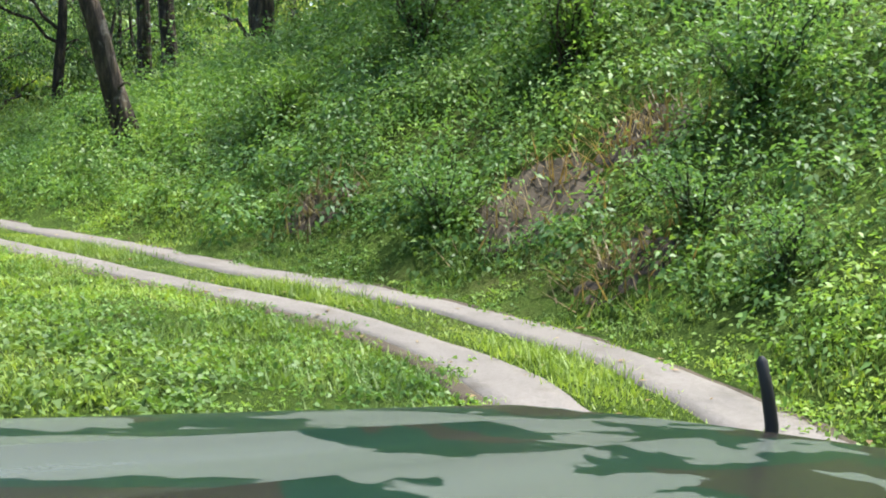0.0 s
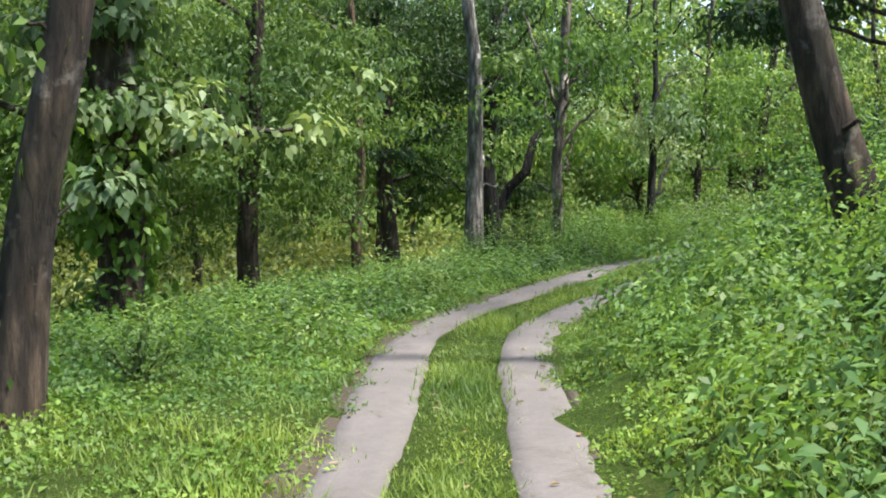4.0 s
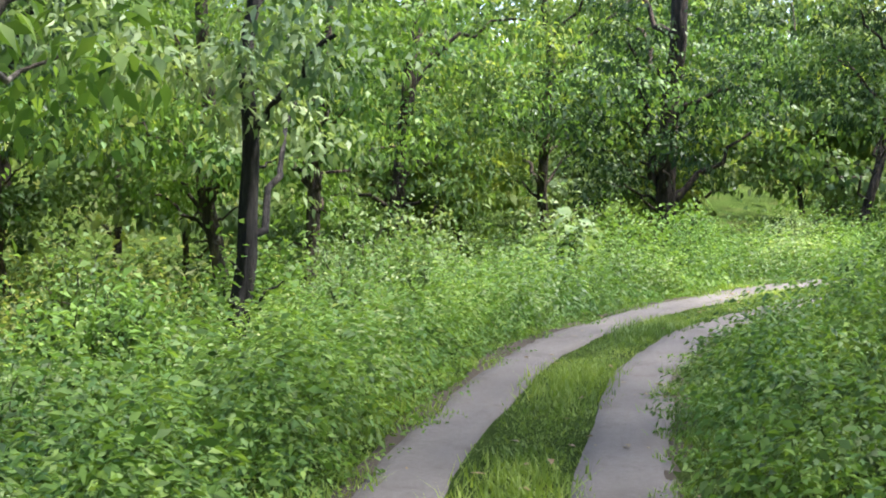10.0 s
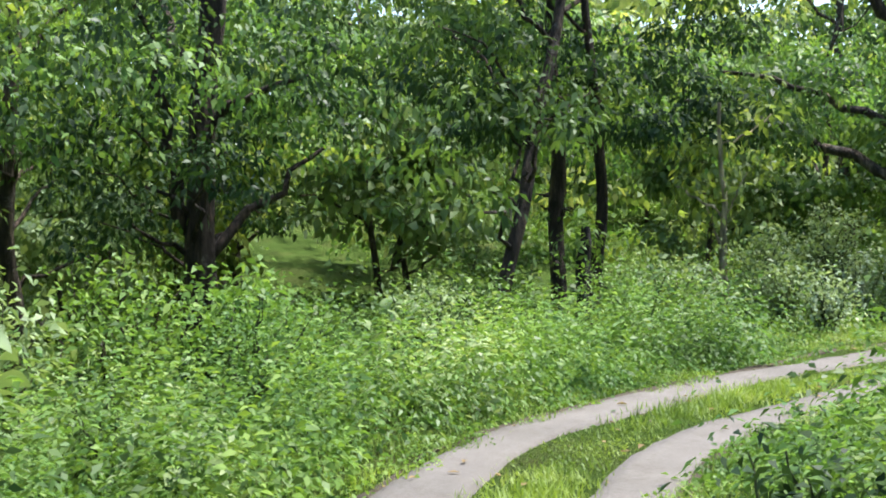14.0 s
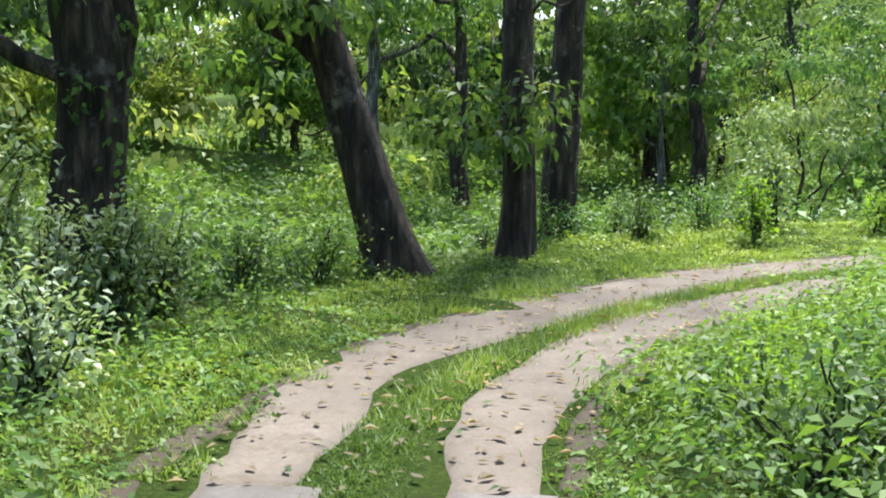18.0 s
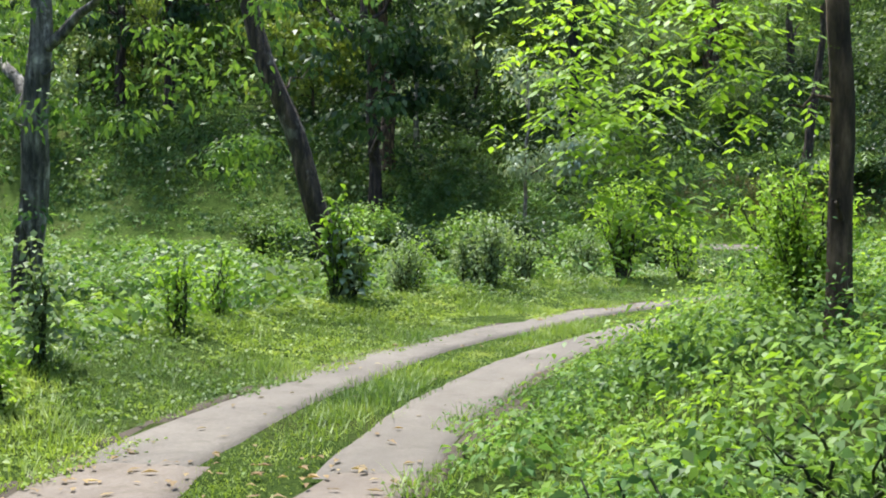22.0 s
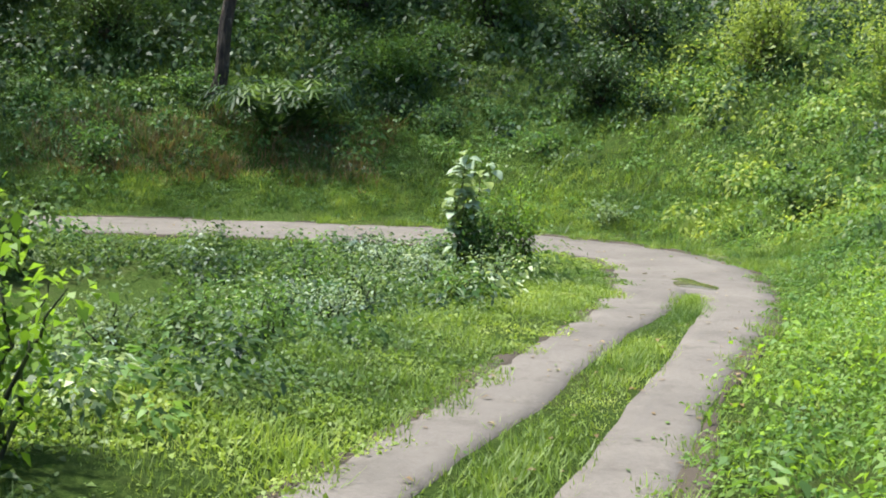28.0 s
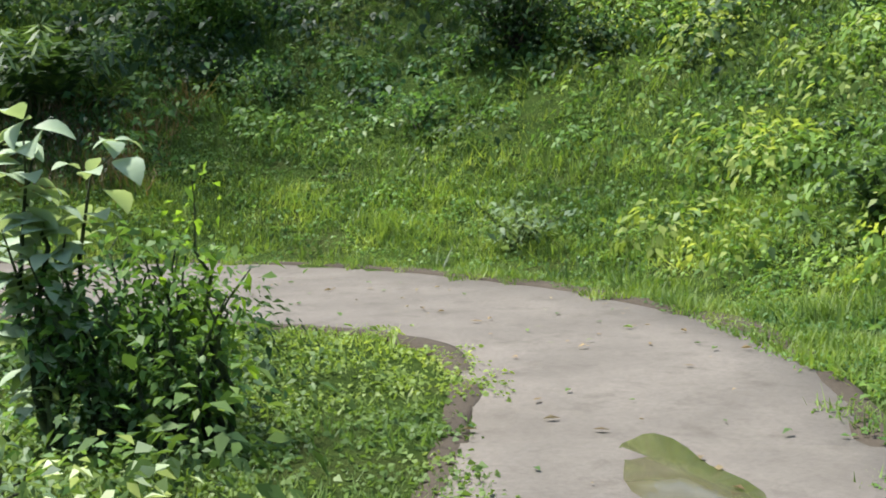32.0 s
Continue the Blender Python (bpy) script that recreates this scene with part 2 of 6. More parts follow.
# by road key: where the right bank starts, its slope, where the left one starts, its slope, the berm on the left
BANKS = [(0, 1.3, 0.5, 2.5, 0.0, 0.0), (6, 1.1, 0.62, 3.0, -0.02, 0.0), (9.4, 1.0, 0.7, 3.6, -0.06, 0.0), (11, 0.95, 0.5, 3.0, -0.1, 0.0), (12, 0.95, 0.46, 2.4, -0.15, 0.0), (14, 1.0, 0.4, 2.0, -0.19, 0.0), (17, 1.1, 0.34, 1.8, -0.2, 0.0),
         (21, 1.2, 0.3, 2.0, -0.2, 0.0), (24, 1.5, 0.2, 2.6, -0.14, 0.0), (26, 1.7, 0.16, 3.2, -0.1, 0.0), (30, 1.7, 0.32, 3.4, -0.2, 0.3), (34, 1.6, 0.4, 3.6, -0.2, 0.4), (37, 2.0, 0.28, 2.6, -0.18, 0.15),
         (40, 2.1, 0.34, 2.2, -0.12, 0.0), (42, 2.3, 0.46, 2.6, -0.08, 0.0), (44, 2.8, 0.6, 3.2, -0.1, 0.0), (47, 2.8, 0.62, 3.2, -0.1, 0.0)]
BANKS = np.array(BANKS)


def bank(key):
    return [np.interp(key, BANKS[:, 0], BANKS[:, i]) for i in range(1, 6)]


# paved half width by road key: left, right
WIDTHS = np.array([(0, 0.82, 0.8), (23.5, 0.84, 0.8), (24.6, 1.15, 0.8), (26, 1.2, 0.9), (28, 1.12, 1.1), (30, 1.13, 1.2), (32, 1.12, 1.05), (34, 1.05, 0.9), (37, 0.92, 0.86), (39.4, 1.0, 0.93),
                   (40.5, 1.05, 1.1), (41.4, 1.1, 1.25), (42.0, 1.7, 1.15), (42.8, 2.4, 1.65), (43.8, 2.5, 2.3), (47, 2.4, 2.4)])


def half_width(key, side):
    return np.where(side > 0, np.interp(key, WIDTHS[:, 0], WIDTHS[:, 2]), np.interp(key, WIDTHS[:, 0], WIDTHS[:, 1]))


def nearest(x, y):
    """Distance to the road's line, the side (+ right), and the road key."""
    d, s, k = np.empty(x.shape), np.empty(x.shape), np.empty(x.shape)
    for i in range(0, len(x), 4000):
        dx = x[i:i + 4000, None] - LINE[None, :, 0]
        dy = y[i:i + 4000, None] - LINE[None, :, 1]
        q = dx * dx + dy * dy
        j = q.argmin(1)
        r = np.arange(len(j))
        d[i:i + 4000] = np.sqrt(q[r, j])
        s[i:i + 4000] = np.sign(dx[r, j] * SIDE[j, 0] + dy[r, j] * SIDE[j, 1])
        k[i:i + 4000] = STATION[j]
    return d, s, k


X0, Y0, CELL, NX, NY = -80.0, -100.0, 0.5, 400, 400
gx, gy = np.meshgrid(X0 + CELL * np.arange(NX), Y0 + CELL * np.arange(NY))
gd, gs, gk = nearest(gx.ravel(), gy.ravel())
rs, rk, ls, lk, lb = bank(gk)
right_rise = np.clip(gd - rs, 0, 9) * rk + np.clip(gd - rs - 9, 0, 50) * rk * np.where(gk < 16, 0.2, 0.55)
left_rise = lb * np.exp(-((gd - ls) / 1.1) ** 2) + np.clip(gd - ls, 0, np.where((gk > 11) & (gk < 27), 10, 7)) * lk + np.clip(gd - ls - 22, 0, 60) * 0.12
GZ = np.where(gs > 0, right_rise, left_rise).reshape(NY, NX)
wave = np.sin(gx * 0.31 + 1.3 * np.sin(gy * 0.23)) * np.cos(gy * 0.27 + np.sin(gx * 0.19)) + 0.5 * np.sin(gx * 0.83 + gy * 0.61)
D2 = gd.reshape(NY, NX)
rough_w = np.clip((D2 - 2.5) / 5, 0, 1)
GB = GZ.copy()
for _ in range(10):
    q = np.pad(GB, 1, mode="edge")
    GB = (q[:-2, 1:-1] + q[2:, 1:-1] + q[1:-1, :-2] + q[1:-1, 2:] + 2 * q[1:-1, 1:-1]) / 6
w = np.clip((D2 - 1.6) / 3, 0, 1)
GZ = GZ * (1 - w) + GB * w + wave * 0.16 * rough_w
HW = half_width(gk, gs).reshape(NY, NX)
GZ = np.where(D2 < HW + 0.4, 0.0, GZ)


def ground_z(x, y):
    u = np.clip((np.asarray(x, float) - X0) / CELL, 0, NX - 1.001)
    v = np.clip((np.asarray(y, float) - Y0) / CELL, 0, NY - 1.001)
    i, j = u.astype(int), v.astype(int)
    a, b = u - i, v - j
    return (GZ[j, i] * (1 - a) * (1 - b) + GZ[j, i + 1] * a * (1 - b) + GZ[j + 1, i] * (1 - a) * b + GZ[j + 1, i + 1] * a * b)


def gz(x, y):
    return float(ground_z(np.array([x]), np.array([y]))[0])


def grid_lookup(a, x, y):
    i = np.clip(((x - X0) / CELL + 0.5).astype(int), 0, NX - 1)
    j = np.clip(((y - Y0) / CELL + 0.5).astype(int), 0, NY - 1)
    return a[j, i]


GS2, GK2 = gs.reshape(NY, NX), gk.reshape(NY, NX)


# ---- mesh helpers ----
def mesh_np(name, verts, faces, material, smooth=False):
    me = bpy.data.meshes.new(name)
    verts, faces = np.asarray(verts, np.float32), np.asarray(faces, np.int32)
    n, k = faces.shape
    me.vertices.add(len(verts))
    me.vertices.foreach_set("co", verts.ravel())
    me.loops.add(n * k)
    me.loops.foreach_set("vertex_index", faces.ravel())
    me.polygons.add(n)
    me.polygons.foreach_set("loop_start", np.arange(0, n * k, k, dtype=np.int32))
    me.polygons.foreach_set("loop_total", np.full(n, k, np.int32))
    if smooth:
        me.polygons.foreach_set("use_smooth", np.ones(n, bool))
    me.update(calc_edges=True)
    me.materials.append(material)
    return me


def part(name, me, parent, label=""):
    ob = new(name, me)
    ob.parent = parent
    if label:
        ob["label"] = label
    return ob


def leaf_quads(rng, pos, length, ratio=0.5, up=0.5, heading=None):
    """One bent kite for each leaf: pos (n,3), length (n,)."""
    n = len(pos)
    az = rng.uniform(0, 2 * math.pi, n) if heading is None else heading
    tilt = rng.normal(-0.15, 0.45, n) + (1 - up) * rng.normal(0, 0.5, n)
    ax = np.stack([np.cos(az) * np.cos(tilt), np.sin(az) * np.cos(tilt), np.sin(tilt)], 1)
    sd = np.stack([-np.sin(az), np.cos(az), np.zeros(n)], 1)
    nr = np.cross(ax, sd)
    roll = rng.normal(0, 0.6, n)[:, None]
    sd = sd * np.cos(roll) + nr * np.sin(roll)
    L = length[:, None]
    w = L * ratio * 0.5
    base = pos
    mid = pos + ax * L * 0.45
    nr = np.cross(ax, sd)
    fold = nr * w * 0.35
    tip = pos + ax * L - np.array([0, 0, 1.0]) * L * 0.18
    v = np.stack([base, mid + sd * w + fold, tip, mid - sd * w + fold], 1).reshape(-1, 3)
    f = np.arange(4 * n).reshape(n, 4)
    return v, f


def leaf_tris(rng, pos, length, ratio=0.5, up=0.5, heading=None):
    """One pointed blade for each small leaf."""
    n = len(pos)
    az = rng.uniform(0, 2 * math.pi, n) if heading is None else heading
    tilt = rng.normal(-0.1, 0.45, n) + (1 - up) * rng.normal(0, 0.5, n)
    ax = np.stack([np.cos(az) * np.cos(tilt), np.sin(az) * np.cos(tilt), np.sin(tilt)], 1)
    sd = np.stack([-np.sin(az), np.cos(az), np.zeros(n)], 1)
    nr = np.cross(ax, sd)
    roll = rng.normal(0, 0.6, n)[:, None]
    sd = sd * np.cos(roll) + nr * np.sin(roll)
    L = length[:, None]
    w = L * ratio * 0.55
    skew = rng.uniform(0.1, 0.45, n)[:, None]
    v = np.stack([pos + ax * L * (0.5 - skew) + sd * w, pos + ax * L, pos + ax * L * (skew - 0.1) - sd * w], 1).reshape(-1, 3)
    return v, np.arange(3 * n).reshape(n, 3)


def blades(rng, x, y, z, h, width=0.012, lean=0.35):
    n = len(x)
    az = rng.uniform(0, 2 * math.pi, n)
    ln = np.abs(rng.normal(0, lean, n)) * h
    c, s = np.cos(az), np.sin(az)
    p = np.stack([x, y, z], 1)
    wv = np.stack([-s, c, np.zeros(n)], 1) * width * (0.6 + 0.8 * rng.random(n))[:, None] * 0.5
    tip = p + np.stack([c * ln, s * ln, h], 1)
    v = np.stack([p - wv, p + wv, tip], 1).reshape(-1, 3)
    f = np.arange(3 * n).reshape(n, 3)
    return v, f


def join(parts):
    vs, fs, o = [], [], 0
    for v, f in parts:
        vs.append(v)
        fs.append(f + o)
        o += len(v)
    return np.concatenate(vs), np.concatenate(fs)


def tube(path, radii, sides=9, seed=0, gnarl=0.12, flare=0.0):
    """A round, uneven limb along a path."""
    rng = np.random.default_rng(seed)
    path, radii = np.asarray(path, float), np.asarray(radii, float)
    m = len(path)
    t = np.gradient(path, axis=0)
    t /= np.linalg.norm(t, axis=1)[:, None] + 1e-9
    ref = np.array([1.0, 0.13, 0.07]) if abs(t[0, 2]) > 0.7 else np.array([0.05, 0.1, 1.0])
    u = np.cross(t, ref)
    u /= np.linalg.norm(u, axis=1)[:, None]
    w = np.cross(t, u)
    a = np.linspace(0, 2 * math.pi, sides, endpoint=False)
    ph = rng.uniform(0, 6.28, 4)
    vs = []
    for i in range(m):
        g = 1 + (0.035 * np.sin(8 * a + ph[3] + 0.5 * math.sin(i * 0.7)) if sides > 20 else 0) + gnarl * (np.sin(2 * a + ph[0] + i * 0.25) + 0.6 * np.sin(3 * a + ph[1] - i * 0.4) + 0.5 * rng.normal(0, 1, sides) * 0.4)
        if flare:
            g = g + flare * math.exp(-i * (0.9 if m < 20 else 0.75)) * (1 + 0.6 * np.sin(4 * a + ph[2]))
        r = radii[i] * g
        vs.append(path[i] + np.cos(a)[:, None] * u[i] * r[:, None] + np.sin(a)[:, None] * w[i] * r[:, None])
    v = np.concatenate(vs)
    k = np.arange(sides)
    f = []
    for i in range(m - 1):
        f.append(np.stack([i * sides + k, i * sides + (k + 1) % sides, (i + 1) * sides + (k + 1) % sides, (i + 1) * sides + k], 1))
    return v, np.concatenate(f)


def limb_path(rng, start, end, n=7, sag=0.1, wobble=0.06):
    s, e = np.asarray(start, float), np.asarray(end, float)
    L = np.linalg.norm(e - s)
    t = np.linspace(0, 1, n)[:, None]
    p = s + (e - s) * t
    p[:, 2] += np.sin(t[:, 0] * math.pi) * sag * L
    p[1:-1] += rng.normal(0, wobble * L / n * 2, (n - 2, 3))
    return p


def clump_leaves(rng, centers, radius, per, size, ratio, up=0.55, droop=0.0, small=False):
    n = len(centers) * per
    off = rng.normal(0, 1, (n, 3)) * radius * np.array([1, 1, 0.7])
    pos = np.repeat(centers, per, 0) + off
    pos[:, 2] -= droop * np.hypot(off[:, 0], off[:, 1])
    ln = size * rng.uniform(0.6, 1.35, n)
    return (leaf_tris if small else leaf_quads)(rng, pos, ln, ratio, up)


def domes(rng, c, r, h, per, size, ratio=0.5, lift=0.3, low=0.0):
    """Leaves laid like shingles over uneven mounds: c (n,3), r and h (n,), size (n,) or one length."""
    n = len(c)
    az = rng.uniform(0, 2 * math.pi, (n, per))
    ct = low + (1 - low) * rng.random((n, per))
    st = np.sqrt(np.clip(1 - ct * ct, 0, 1))
    ph = rng.uniform(0, 6.28, (n, 3, 1))
    swell = 1 + 0.26 * np.sin(3 * az + ph[:, 0]) * st + 0.18 * np.sin(5 * az + 6 * ct + ph[:, 1]) + 0.12 * np.sin(9 * ct + ph[:, 2])
    swell = swell * rng.uniform(0.72, 1.06, (n, per))
    nr = np.stack([st * np.cos(az), st * np.sin(az), ct], 2)
    dn = np.stack([ct * np.cos(az), ct * np.sin(az), -st], 2)
    sd = np.stack([-np.sin(az), np.cos(az), np.zeros_like(az)], 2)
    pos = np.asarray(c)[:, None, :] + nr * swell[..., None] * np.stack([r, r, h], 1)[:, None, :]
    a = rng.normal(0, 0.8, (n, per))[..., None]
    ax = dn * np.cos(a) + sd * np.sin(a) + nr * (lift + rng.normal(0, 0.28, (n, per)))[..., None]
    ax /= np.linalg.norm(ax, axis=2)[..., None]
    w = np.cross(nr + rng.normal(0, 0.3, nr.shape), ax)
    w /= np.linalg.norm(w, axis=2)[..., None] + 1e-9
    L = (np.broadcast_to(np.asarray(size, float).reshape(-1, 1), (n, per)) * rng.uniform(0.6, 1.35, (n, per)))[..., None]
    fold = np.cross(ax, w) * L * ratio * 0.16
    tip = pos + ax * L
    tip[..., 2] -= 0.14 * L[..., 0]
    mid = pos + ax * L * 0.42
    v = np.stack([pos, mid + w * L * ratio * 0.5 + fold, tip, mid - w * L * ratio * 0.5 + fold], 2).reshape(-1, 3)
    return v, np.arange(len(v)).reshape(-1, 4)


def sprays(rng, centers, per, size):
    """Drooping compound leaves: a bent rib with paired six-sided leaflets."""
    vs, n = [], 0
    for c in centers:
        for _ in range(per):
            az, L = rng.uniform(0, 6.28), rng.uniform(0.25, 0.45)
            out = np.array([math.cos(az), math.sin(az), rng.uniform(-0.5, 0.15)])
            side0 = np.array([-math.sin(az), math.cos(az), 0])
            o = c + rng.normal(0, 0.22, 3)
            for k in range(4):
                b = o + out * L * (k + 0.6) / 4 - np.array([0, 0, 0.5 * L * (k / 4) ** 2])
                for sg in ((-1, 1) if k < 3 else (0,)):
                    ax = out * (0.55 if sg else 1.0) + side0 * sg * 0.85 + np.array([0, 0, -0.35 + rng.normal(0, 0.15)])
                    ax /= np.linalg.norm(ax)
                    sd = np.cross(ax, [0, 0, 1.0])
                    sd = sd / (np.linalg.norm(sd) + 1e-6) + rng.normal(0, 0.2, 3)
                    q = size * rng.uniform(0.75, 1.3)
                    w = sd * q * 0.2
                    vs += [b, b + ax * q * 0.3 + w, b + ax * q * 0.65 + w * 0.85, b + ax * q, b + ax * q * 0.65 - w * 0.85, b + ax * q * 0.3 - w]
                    n += 1
    return np.array(vs), np.arange(6 * n).reshape(n, 6)


def crown_centers(rng, n, c, rx, rz, hollow=0.35):
    """Clump places, gathered on layered boughs."""
    m = max(3, n // 8)
    p = rng.normal(0, 1, (m, 3))
    p /= np.linalg.norm(p, axis=1)[:, None]
    p *= (hollow + (1 - hollow) * rng.random(m) ** 0.6)[:, None]
    p *= np.array([rx, rx, rz])
    p = p[np.arange(n) % m] + rng.normal(0, 1, (n, 3)) * np.array([0.24 * rx, 0.24 * rx, 0.1 * rz])
    return np.asarray(c) + p


def tree(name, label, x, y, height, r0, bark, leaf, seed, lean=(0, 0), limbs=4, crown=(0.75, 3.0, 2.5), clumps=60, per=26, size=0.13, ratio=0.45,
         low=0.45, bend=0.0, spots=(), forks=(), base_z=None, group="forest trees", wob=0.006, detail=True, canopy=0, compound=False, drape=0, vine=0, vine_size=0.1):
    """A tapered trunk with limbs and a crown of leaf clumps. crown: height share, radius, half height. spots: extra clumps (dx, dy, dz, radius, number)."""
    rng = np.random.default_rng(seed)
    z = (gz(x, y) if base_z is None else base_z) - 0.12
    root = new(name)
    root.location = (x, y, z)
    n = 34 if detail else 16
    t = np.linspace(0, 1, n)
    ph = rng.uniform(0, 6.28, 6)
    sway = [wob * height * np.clip(t * 6, 0, 1) * (np.sin(7 * t + ph[k]) + 0.7 * np.sin(15 * t + ph[k + 2]) + 0.4 * np.sin(29 * t + ph[k + 4])) for k in (0, 1)]
    path = np.stack([lean[0] * t + bend * np.sin(t * 3.1) + sway[0] - sway[0][0], lean[1] * t + bend * 0.5 * np.sin(t * 4.2) + sway[1] - sway[1][0], t * height], 1)
    rad = r0 * (1 - 0.62 * t)
    tubes = [tube(path, rad, 24 if detail else 7, seed, 0.085, 0.4)]
    tips = []
    for i in range(limbs):
        u = low + (0.95 - low) * (i + rng.random() * 0.6) / max(limbs, 1)
        k = min(int(u * (n - 1)), n - 2)
        az = rng.uniform(0, 6.28)
        reach = height * rng.uniform(0.14, 0.28)
        end = path[k] + np.array([math.cos(az) * reach, math.sin(az) * reach, reach * rng.uniform(0.35, 1.0)])
        lp = limb_path(rng, path[k], end, 8, rng.uniform(-0.1, 0.15), 0.12)
        tubes.append(tube(lp, np.linspace(rad[k] * 0.5, 0.02, 8), 7, seed + i))
        tips += [lp[-1], lp[5]]
    for dz, ex, ey, ez, rr in forks:
        k = min(int(dz / height * (n - 1)), n - 2)
        lp = limb_path(rng, path[k], (ex, ey, ez), 9, 0.04, 0.1)
        tubes.append(tube(lp, np.linspace(rr, rr * 0.35, 9), 8, seed + 77))
        tips.append(lp[-1])
    hang = []
    for i in range(drape):
        az, reach, h = rng.uniform(0, 6.28), rng.uniform(0.9, 2.3), rng.uniform(2.3, 5.0)
        k = min(max(int((h - 0.7) / height * (n - 1)), 2), n - 2)
        end = path[k] + np.array([math.cos(az) * reach, math.sin(az) * reach, h - path[k][2]])
        lp = limb_path(rng, path[k], end, 8, 0.1, 0.16)
        tubes.append(tube(lp, np.linspace(min(rad[k] * 0.35, 0.05), 0.012, 8), 6, seed + i))
        hang.append(end + rng.normal(0, 1, (10, 3)) * np.array([0.5, 0.5, 0.2]))
    for i in range(5 if detail and height > 4 else 0):
        k = int(n * rng.uniform(0.1, 0.4))
        az, reach = rng.uniform(0, 6.28), rng.uniform(0.25, 0.8)
        end = path[k] + np.array([math.cos(az) * reach, math.sin(az) * reach, reach * rng.uniform(-0.1, 0.9)])
        tubes.append(tube(limb_path(rng, path[k], end, 6, 0.05, 0.2), np.linspace(min(rad[k] * 0.3, 0.035), 0.008, 6), 6, seed + 50 + i))
    v, f = join(tubes)
    part("trunk", mesh_np("trunk", v, f, bark, True), root)
    if vine:
        k = rng.integers(0, min(max(int(n * 3.6 / height), 3), n - 1), vine)
        az = rng.uniform(0, 6.28, vine)
        vc = path[k] + np.stack([np.cos(az) * rad[k], np.sin(az) * rad[k], rng.uniform(0, 0.4, vine)], 1)
        v, f = domes(rng, vc, np.full(vine, 0.16 + vine_size), np.full(vine, 0.2 + vine_size), 14, vine_size, 0.65, 0.05, -0.6)
        part("creeper", mesh_np("creeper", v, f, LEAF_FRESH), root, "leafy creeper climbing the trunk")
    cs = [crown_centers(rng, max(clumps - 3 * len(tips), 4), path[-1] * crown[0] / 1.0 if crown[0] > 2 else (path[int((n - 1) * min(crown[0], 1))]), crown[1], crown[2])] if clumps else []
    if clumps:
        for tp in tips:
            cs.append(tp + rng.normal(0, 0.35, (3, 3)))
    cs += hang
    for dx, dy, dz, rr, k in spots:
        cs.append(crown_centers(rng, k, (dx, dy, dz), rr, rr * 0.7, 0.1))
    # extra high leaves, mostly out of view, that shade the ground below
    if canopy:
        v, f = clump_leaves(rng, crown_centers(rng, canopy, path[-1] + (0, 0, -0.5), 4.2, 1.6), 0.5, 24, 0.24, 0.55, small=True)
        part("canopy", mesh_np("canopy", v, f, leaf), root)
    if cs and compound:
        v, f = sprays(rng, np.concatenate(cs), 8, size)
        part("crown", mesh_np("crown", v, f, leaf), root)
    elif cs:
        cc = np.concatenate(cs)
        r = (0.26 + size * 1.1) * rng.uniform(0.7, 1.5, len(cc))
        v, f = domes(rng, cc, r, r * 0.6, per, size * 1.15, ratio, 0.2, -0.45)
        part("crown", mesh_np("crown", v, f, leaf), root)
    return tagged(root, label, "tree", group)


# ---- ground ----
def axis(lo, hi, a, b, step):
    core = list(np.arange(a, b + 1e-6, step))
    left, right, s = [], [], step
    p = a
    while p > lo:
        s *= 1.35
        p -= s
        left.append(p)
    p, s = b, step
    while p < hi:
        s *= 1.35
        p += s
        right.append(p)
    return np.array(left[::-1] + core + right)


def build_ground():
    ax, ay = axis(-2500, 2500, -40, 75, 0.7), axis(-2500, 2500, -62, 60, 0.7)
    xx, yy = np.meshgrid(ax, ay)
    zz = ground_z(xx.ravel(), yy.ravel())
    d = grid_lookup(D2 - HW, xx.ravel(), yy.ravel())
    zz = zz + np.where(d > 0.35, np.random.default_rng(4).normal(0, 0.03, len(zz)), -0.012)
    v = np.stack([xx.ravel(), yy.ravel(), zz], 1)
    nx, ny = len(ax), len(ay)
    i, j = np.meshgrid(np.arange(nx - 1), np.arange(ny - 1))
    a = (j * nx + i).ravel()
    f = np.stack([a, a + 1, a + nx + 1, a + nx], 1)
    tagged(new("ground", mesh_np("ground", v, f, GROUND, True)), "forest floor of soil and leaf litter under dense undergrowth", "ground", kind="structure")


build_ground()


